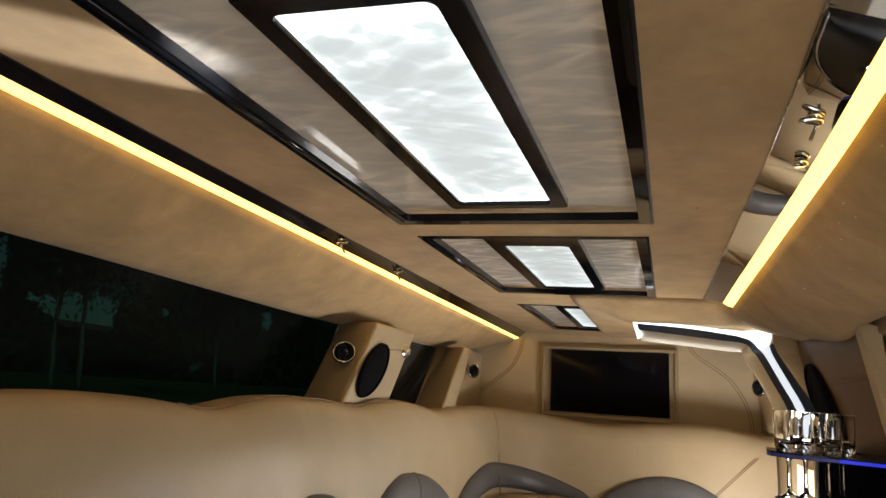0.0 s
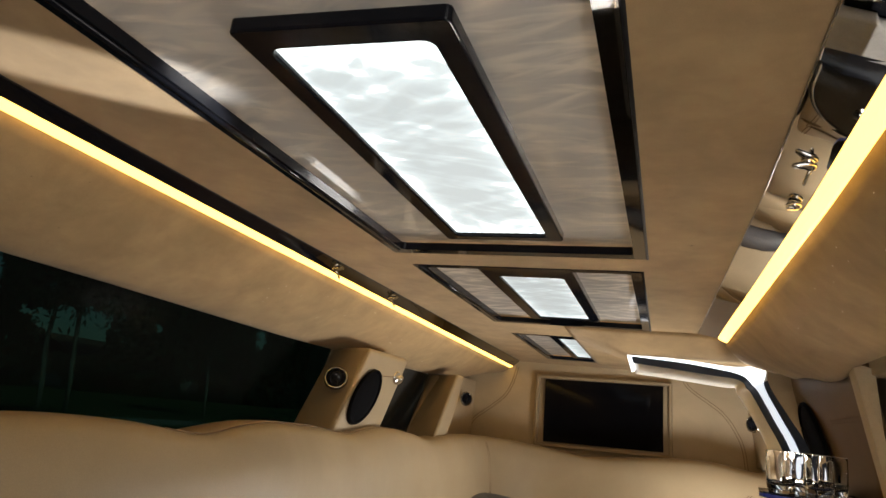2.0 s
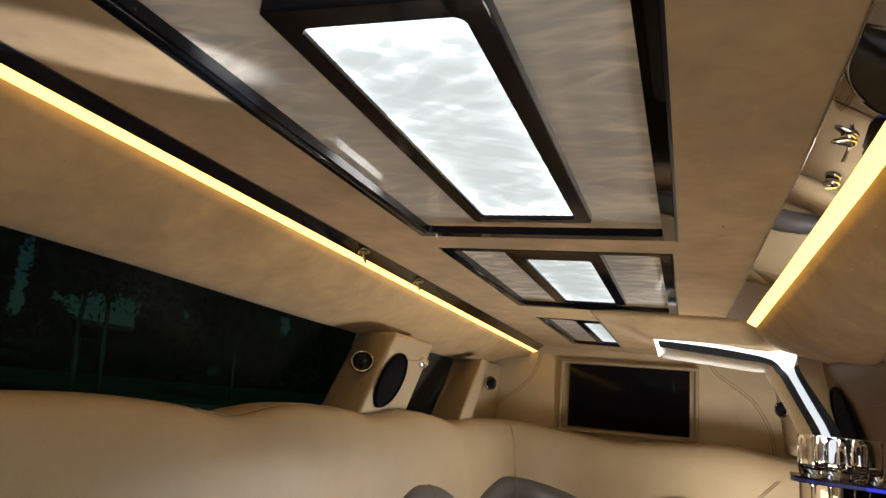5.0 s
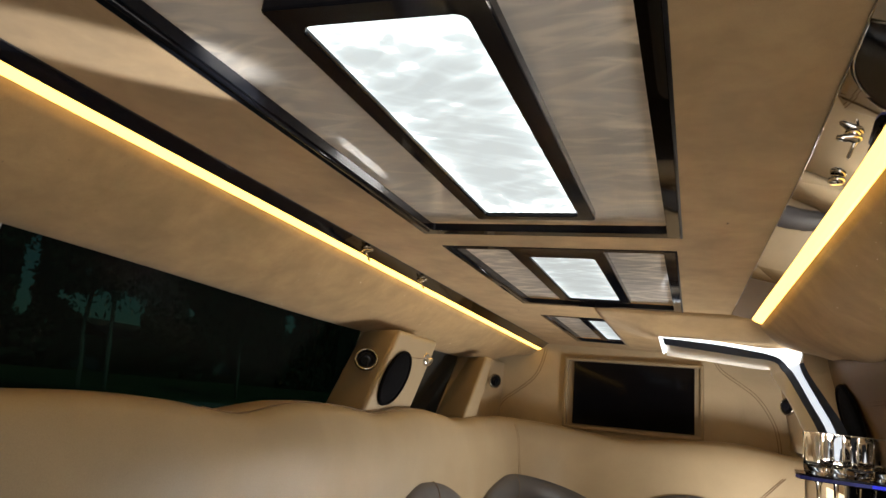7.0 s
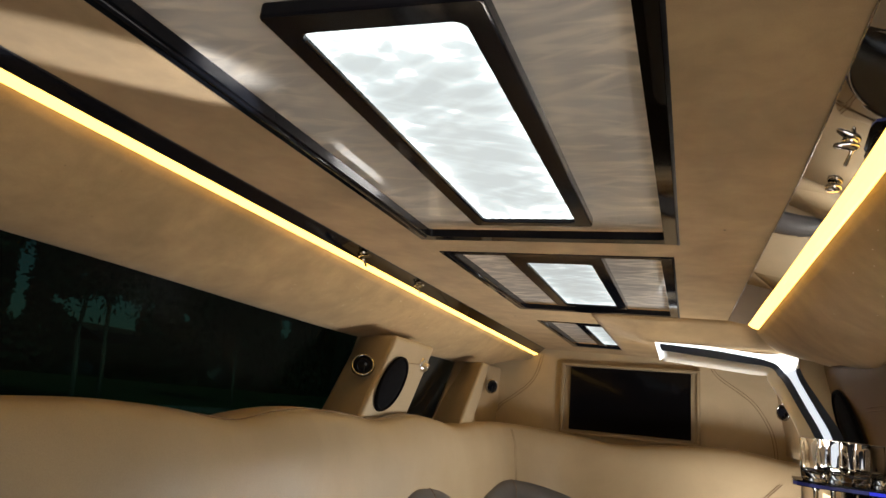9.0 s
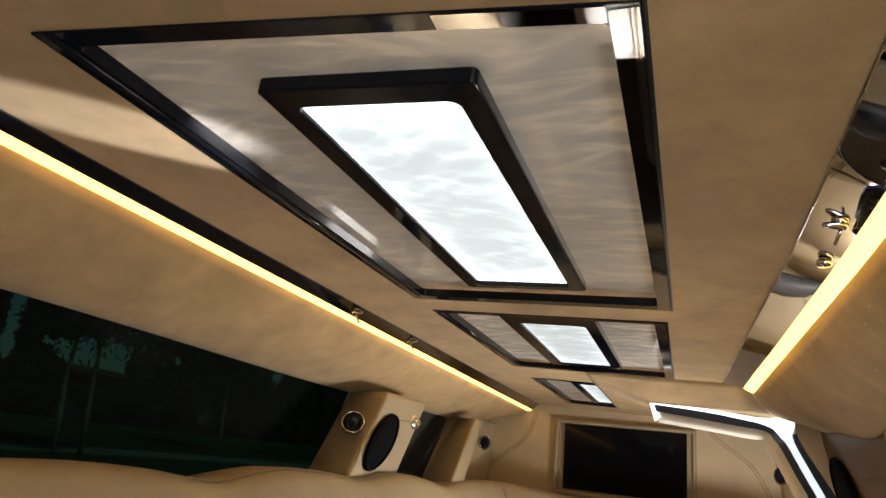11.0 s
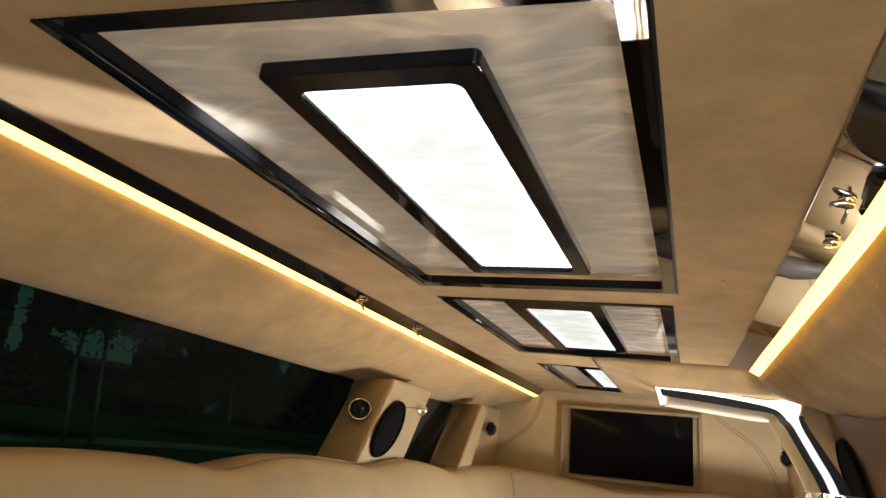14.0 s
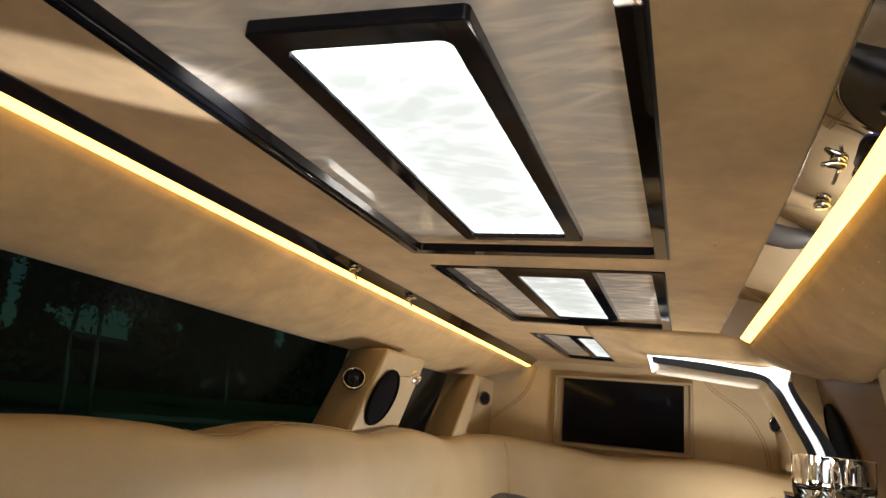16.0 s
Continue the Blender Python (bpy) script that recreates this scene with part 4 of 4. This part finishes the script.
shelf = thing("glass_rack", "blue-lit acrylic rack holding champagne flutes", "shelf", (0.68, 1.75, 0.83))
inv = Matrix.Translation((-0.68, -1.75, -0.83))
outline = [(0.548, 1.72), (0.552, 1.69), (0.572, 1.668), (0.61, 1.66), (0.68, 1.657), (0.76, 1.655), (0.80, 1.655)]
back = [(0.56, 1.84), (0.565, 1.85), (0.58, 1.86), (0.61, 1.87), (0.68, 1.90), (0.76, 1.95), (0.80, 2.0)]
bm = slab([[(*a, 0.832), (*b, 0.832)] for a, b in zip(outline, back)], (0, 0, 0.012))
bm.transform(inv)
part("board", bm, PIANO, shelf, "dark acrylic board")
for pts, mat, lab in ((outline[:5], BLUE_DIM, "dim blue acrylic edge"), (outline[4:], BLUE_EDGE, "blue glowing edge")):
    bm = slab([[(x, y - 0.003, 0.8335), (x, y - 0.003, 0.8400)] for x, y in pts], (0, 0.0025, 0))
    bm.transform(inv)
    part("lit_edge", bm, mat, shelf, lab)


def flute(label):
    t = thing("champagne_flute", label, "glass", (0.592, 1.715, 0.742), group="flutes in the rack")
    bowl = [(0.0, 0.1095), (0.024, 0.1095), (0.0284, 0.1105), (0.0296, 0.122), (0.0302, 0.15), (0.0298, 0.1915), (0.0293, 0.1925), (0.0288, 0.1915), (0.0287, 0.178), (0.0284, 0.160), (0.0278, 0.140), (0.0266, 0.128), (0.0225, 0.1215), (0.013, 0.1190), (0, 0.1185)]
    bm = lathe(bowl, 64)
    for v in bm.verts:
        r = math.hypot(v.co.x, v.co.y)
        if 0.012 < r < 0.0286 and 0.118 < v.co.z < 0.185:
            a = math.atan2(v.co.y, v.co.x)
            k = 1 + 0.014 * math.sin(7 * a + 18 * v.co.z) + 0.008 * math.sin(12 * a - 25 * v.co.z)
            v.co.x, v.co.y = v.co.x * k, v.co.y * k
    g = part("bowl", bm, GLASS, t, "clear glass bowl with a thick base", True)
    part("rim", lathe([(0.0287, 0.1921), (0.0293, 0.1934), (0.0300, 0.1921)], 36), RIM_HIGHLIGHT, g, "rim whitened to paint its highlight", True)
    g.visible_shadow = False
    stem = [(0.0, 0.002), (0.029, 0.0), (0.031, 0.002), (0.016, 0.006), (0.0055, 0.014), (0.0042, 0.05), (0.005, 0.082), (0.010, 0.091), (0.018, 0.0955), (0.0262, 0.104), (0.0284, 0.1085), (0.024, 0.1088), (0, 0.1085)]
    g = part("stem", lathe(stem, 28), GLASS, t, "solid glass stem and foot", True)
    g.visible_shadow = False
    return t


first = flute("clear champagne flute standing in the lit rack")
for x, y in ((0.632, 1.755), (0.668, 1.715), (0.706, 1.765)):
    copy_thing(first, pose(x, y, 0.742))


# ---- coat hooks on the mirror strips ----
def coat_hook(x, y, side, k=1.0):
    t = thing("coat_hook", "chrome double coat hook on the mirror strip", "hook", (x, y, ZC - 0.0062), group="coat hooks")
    part("base", lathe([(0.0125 * k, 0.0), (0.012 * k, -0.004), (0.008 * k, -0.007), (0, -0.008)], 20), CHROME, t, "", True)
    body = [(-0.027, 0.0018), (-0.024, 0.0050), (-0.016, 0.0064), (-0.007, 0.0080), (0.004, 0.0096), (0.010, 0.0080), (0.014, 0.003)]
    part("prong", tube([(side * u * k, 0.25 * u * k, (-0.009 - 0.10 * abs(u)) * k) for u, _ in body], [r * k for _, r in body], 12), CHROME, t, "tapered chrome prong", True)
    part("stem", tube([(side * 0.006 * k, 0.003 * k, -0.008 * k), (side * 0.001 * k, 0.011 * k, -0.022 * k), (-side * 0.004 * k, 0.020 * k, -0.036 * k), (-side * 0.005 * k, 0.022 * k, -0.040 * k)], [0.0040 * k, 0.0030 * k, 0.0034 * k, 0.0012 * k], 10), CHROME, t, "bent chrome wire", True)
    return t


# cap placed to fit the camera's view, standing for a hook tip's reflection
def mirrored_tip(x, y):
    t = thing("mirrored_tip", "round chrome cap standing for a mirrored hook tip", "knob", (x, y, ZC - 0.0068))
    part("foot", lathe([(0.007, 0.0), (0.0065, -0.003), (0.006, -0.005)], 18), CHROME_DARK, t, "dark chrome foot", True)
    part("cap", lathe([(0.0085, -0.004), (0.0105, -0.006), (0.0105, -0.011), (0.008, -0.0135), (0, -0.014)], 24), CHROME, t, "flat chrome cap", True)
    return t


coat_hook(0.509, 0.882, 1, 0.72)
mirrored_tip(0.516, 1.030)
coat_hook(-0.520, 1.55, -1, 0.92)
coat_hook(-0.522, 1.95, -1, 0.92)

# buttons pinning the headliner
for x, y, z in ((0.384, 2.52, 1.2555), (0.384, 1.307, ZC), (-0.36, 2.62, ZC)):
    tagged(part("trim_button", lathe([(0, -0.0012), (0.0013, -0.001), (0.0020, 0.0)], 12, m=Matrix.Translation((x, y, z))), BLACK, smooth=True), "small dark button in the suede headliner", "button", group="trim buttons")
wall_seam = thing("panel_seam", "double stitched seam along the brown side panel", "stitching", (0, 0, 0), kind="structure")
for dz in (-0.005, 0.005):
    part("stitching", tube([(0.7785 - 0.2 * dz, y, 1.030 + dz) for y in steps(1.74, 2.12, 6)], 0.0016, 5), THREAD, wall_seam)

# fibre-optic stars in the soffits
random.seed(4)
bm = bmesh.new()
for k in range(70):
    y = random.uniform(1.4, 3.2)
    u = random.uniform(0.15, 0.95)
    side = -1 if k % 3 else 1
    if side < 0:
        a, b = Vector((-0.5680, y, ZC - 0.0198 - drop(y))), Vector((-0.80, y, 1.108))
        c = Vector((0.016, 0, -0.016))
    else:
        y = random.uniform(0.7, 1.65)
        a, b = Vector((0.545, y, ZC - 0.025)), Vector((0.735, y, 1.145))
        c = Vector((-0.016, 0, -0.016))
    p = a.lerp(b, u) + c * math.sin(math.pi * u) * 0.9
    bmesh.ops.create_icosphere(bm, subdivisions=1, radius=0.0007, matrix=Matrix.Translation(p))
tagged(part("fibre_stars", bm, STAR), "tiny fibre-optic star points in the suede soffit", "star lights", kind="stuff")
bm = bmesh.new()
for k in range(46):
    y, u = random.uniform(0.35, 2.4), random.uniform(0.15, 0.95)
    p = Vector((-0.5680, y, ZC - 0.0198 - drop(y))).lerp(Vector((-0.80, y, 1.108)), u) + Vector((0.016, 0, -0.016)) * math.sin(math.pi * u) * 0.9
    bmesh.ops.create_icosphere(bm, subdivisions=1, radius=0.0010, matrix=Matrix.Translation(p))
tagged(part("fibre_ends", bm, THREAD), "unlit dark fibre ends dotted over the suede soffit", "star lights", kind="stuff")

# ---- benches out of view: rear one assumed, side one known from reflections ----
rear = thing("rear_bench", "beige leather rear bench with charcoal lower part", "seat", (0, -0.8, 0))
inv = Matrix.Translation((0, 0.8, 0))
for x0, x1 in ((-0.56, -0.01), (0.01, 0.78)):
    bm = box(x0, x1, -1.08, -0.86, 0.45, 1.02, bevel=0.05, seg=4)
    bm.transform(inv)
    part("backrest", bm, LEATHER, rear, "", True)
bm = box(-0.56, 0.78, -0.90, -0.42, 0.10, 0.45, bevel=0.05, seg=4)
bm.transform(inv)
part("seat", bm, LEATHER_GREY, rear, "charcoal leather seat", True)

side = thing("side_bench", "charcoal leather side bench with a beige padded end", "seat", (0.35, 1.6, 0))
inv = Matrix.Translation((-0.35, -1.6, 0))
bm = box(0.06, 0.56, 1.10, 1.48, 0.10, 0.66, bevel=0.09, seg=5)
bm.transform(inv)
part("end_pad", bm, PALE_LEATHER, side, "beige padded leather end", True)
bm = box(0.17, 0.425, 1.49, 2.40, 0.10, 0.50, bevel=0.05, seg=4)
bm.transform(inv)
part("cushion", bm, LEATHER_GREY, side, "charcoal leather cushion", True)
bm = box(0.36, 0.66, 2.41, 3.28, 0.10, 0.40, bevel=0.04, seg=4)
bm.transform(inv)
part("end_cushion", bm, LEATHER, side, "beige leather end cushion", True)
bm = box(0.43, 0.60, 2.07, 2.40, 0.10, 0.50, bevel=0.03, seg=4)
bm.transform(inv)
part("end_cushion", bm, LEATHER, side, "beige leather end cushion", True)
for x in (0.203, 0.214):
    bm = tube([(x, 1.105, 0.45), (x, 1.115, 0.62), (x, 1.16, 0.6615), (x, 1.42, 0.6615), (x, 1.47, 0.62)], 0.002, 5)
    bm.transform(inv)
    part("stitching", bm, THREAD, side)

# double seams across the beige end cushions
for run in (((0.437, 2.30), (0.50, 2.315), (0.57, 2.34)), ((0.45, 2.10), (0.485, 2.19), (0.475, 2.28), (0.455, 2.37))):
    for d in (0.0, 0.010):
        bm = tube([(x + d, y + d, 0.5005) for x, y in run], 0.0018, 5)
        bm.transform(inv)
        part("stitching", bm, THREAD, side)

# ---- outside ----
tagged(part("ground", box(-600, 600, -600, 600, -0.80, -0.40), GRASS), "lawn stretching away from the car", "ground", kind="structure")
rows = []
for y in steps(-30, 60, 40):
    x = -13 - 2.5 * math.sin(y * 0.11)
    rows.append([(x, y, -0.394), (x - 2.6, y, -0.394)])
tagged(part("path", slab(rows, (0, 0, -0.05)), ASPHALT), "pale curving path across the lawn", "path", kind="structure")
tagged(part("road", box(-3.4, 4.5, -40, 60, -0.5, -0.392), ASPHALT), "pale driveway that the car stands on", "road", kind="structure")


def tree(x, y, height, lean, seed, leaves=7000):
    rnd = random.Random(seed)
    t = thing("tree", "tall slender eucalyptus tree with drooping dark foliage", "tree", (x, y, -0.4), group="trees on the lawn")
    bm = bmesh.new()
    trunk = [Vector((lean * u * u * height * 0.25 + rnd.uniform(-0.06, 0.06), rnd.uniform(-0.06, 0.06) - 0.085 * u * height, u * height * 0.8)) for u in steps(0, 1, 8)]
    tube(trunk, [0.075 - 0.045 * k / 8 for k in range(9)], 8, bm)
    tips = []
    for k in range(9):
        base = trunk[3 + k % 5]
        a = rnd.uniform(0, 2 * math.pi)
        out = rnd.uniform(0.7, 1.5)
        mid = base + Vector((math.cos(a) * out * 0.5, math.sin(a) * out * 0.5, rnd.uniform(0.8, 1.6)))
        end = mid + Vector((math.cos(a) * out * 0.6, math.sin(a) * out * 0.6, rnd.uniform(0.3, 1.4)))
        tube([base, mid, end], [0.09, 0.06, 0.02], 6, bm)
        tips += [mid, end]
    part("trunk", bm, BARK, t, "pale brown trunk with limbs", True)
    verts, faces = [], []
    clumps = [p + Vector((rnd.gauss(0, 0.3), rnd.gauss(0, 0.3), rnd.gauss(0, 0.4))) for p in tips for _ in range(2)]
    for k in range(leaves):
        c = rnd.choice(clumps)
        p = c + Vector((rnd.gauss(0, 0.36), rnd.gauss(0, 0.36), rnd.gauss(-0.2, 0.55)))
        d = Vector((rnd.gauss(0, 1), rnd.gauss(0, 1), rnd.gauss(-0.6, 0.6))).normalized() * rnd.uniform(0.07, 0.17)
        w = d.cross(Vector((rnd.gauss(0, 1), rnd.gauss(0, 1), rnd.gauss(0, 1)))).normalized() * 0.035
        n = len(verts)
        verts += [p - d, p + w, p + d, p - w]
        faces.append((n, n + 1, n + 2, n + 3))
    me = bpy.data.meshes.new("crown")
    me.from_pydata([tuple(v) for v in verts], [], faces)
    me.materials.append(LEAF)
    crown = new("crown", me)
    crown.parent = t
    return t


for k, (x, y, h, l) in enumerate(((-15, 13.0, 10, 0.15), (-15, 13.93, 11, -0.2), (-20, 26, 12, 0.1), (-16, 31, 11, 0.3), (-24, 46, 13, 0.2))):
    tree(x, y, h, l, 20 + k)

# a belt of trees far behind, with a few openings to the sky and to the houses
GAPS = ((37.1, 4.1, 1.7, 1.9), (39.9, 4.3, 1.7, 1.9), (38.6, 3.2, 3.3, 0.95), (35.0, 4.6, 0.8, 0.8), (33.7, 4.9, 0.6, 0.5), (30.75, 7.4, 0.75, 1.3), (30.85, 5.6, 0.75, 1.6), (30.95, 4.0, 0.70, 1.2), (37.1, 0.1, 1.5, 0.75), (42.7, 0.35, 1.3, 0.6), (52.6, 0.8, 1.5, 0.7), (59.6, 1.8, 1.2, 0.7), (62.8, 6.8, 1.1, 1.2), (46.9, 5.6, 0.7, 0.5))
verts, faces = [], []
rnd = random.Random(77)
for j in range(66000):
    y, z = rnd.uniform(-5, 125), rnd.uniform(-0.4, 13.0)
    if j >= 50000:
        a, b, c, e = GAPS[j % len(GAPS)]
        y, z = a + c * rnd.uniform(-2.2, 2.2), b + e * rnd.uniform(-2.2, 2.2)
    if any(((y - a) / c) ** 2 + ((z - b) / e) ** 2 < rnd.uniform(0.8, 1.35) for a, b, c, e in GAPS):
        continue
    p = Vector((-43 + rnd.gauss(0, 0.25), y, z))
    k = 0.42 if any(((y - a) / c) ** 2 + ((z - b) / e) ** 2 < 4.5 for a, b, c, e in GAPS) else 1.0
    d = Vector((rnd.gauss(0, 0.5), rnd.gauss(0, 1), rnd.gauss(0, 1))).normalized() * 0.32 * k
    w = d.cross(Vector((1, rnd.gauss(0, 0.5), rnd.gauss(0, 0.5)))).normalized() * 0.5 * k
    n = len(verts)
    verts += [tuple(q) for q in (p - d, p + w, p + d, p - w)]
    faces.append((n, n + 1, n + 2, n + 3))
me = bpy.data.meshes.new("hedge")
me.from_pydata(verts, [], faces)
me.materials.append(LEAF)
tagged(new("hedge", me), "dense dark belt of trees far across the lawn", "trees", kind="stuff")


def house(x, y, w):
    t = thing("house", "low pale stucco house beyond the lawn", "house", (x, y, -0.4), group="houses")
    part("wall", box(-4, 4, -w / 2, w / 2, 0, 2.8), STUCCO, t)
    part("roof", sheet([[(-4.6, s * (w / 2 + 0.5), 2.75), (0, s * (w / 2 + 0.5), 4.6), (4.6, s * (w / 2 + 0.5), 2.75)] for s in (-1, 1)]), ROOF_TILE, t)
    for k in range(int(w // 3)):
        yy = -w / 2 + 1.5 + 3 * k
        part("window", box(3.98, 4.05, yy - 0.6, yy + 0.6, 1.0, 2.1), BLACK, t)
    return t


house(-52, 48, 9)
house(-53, 70, 12)
house(-56, 92, 12)
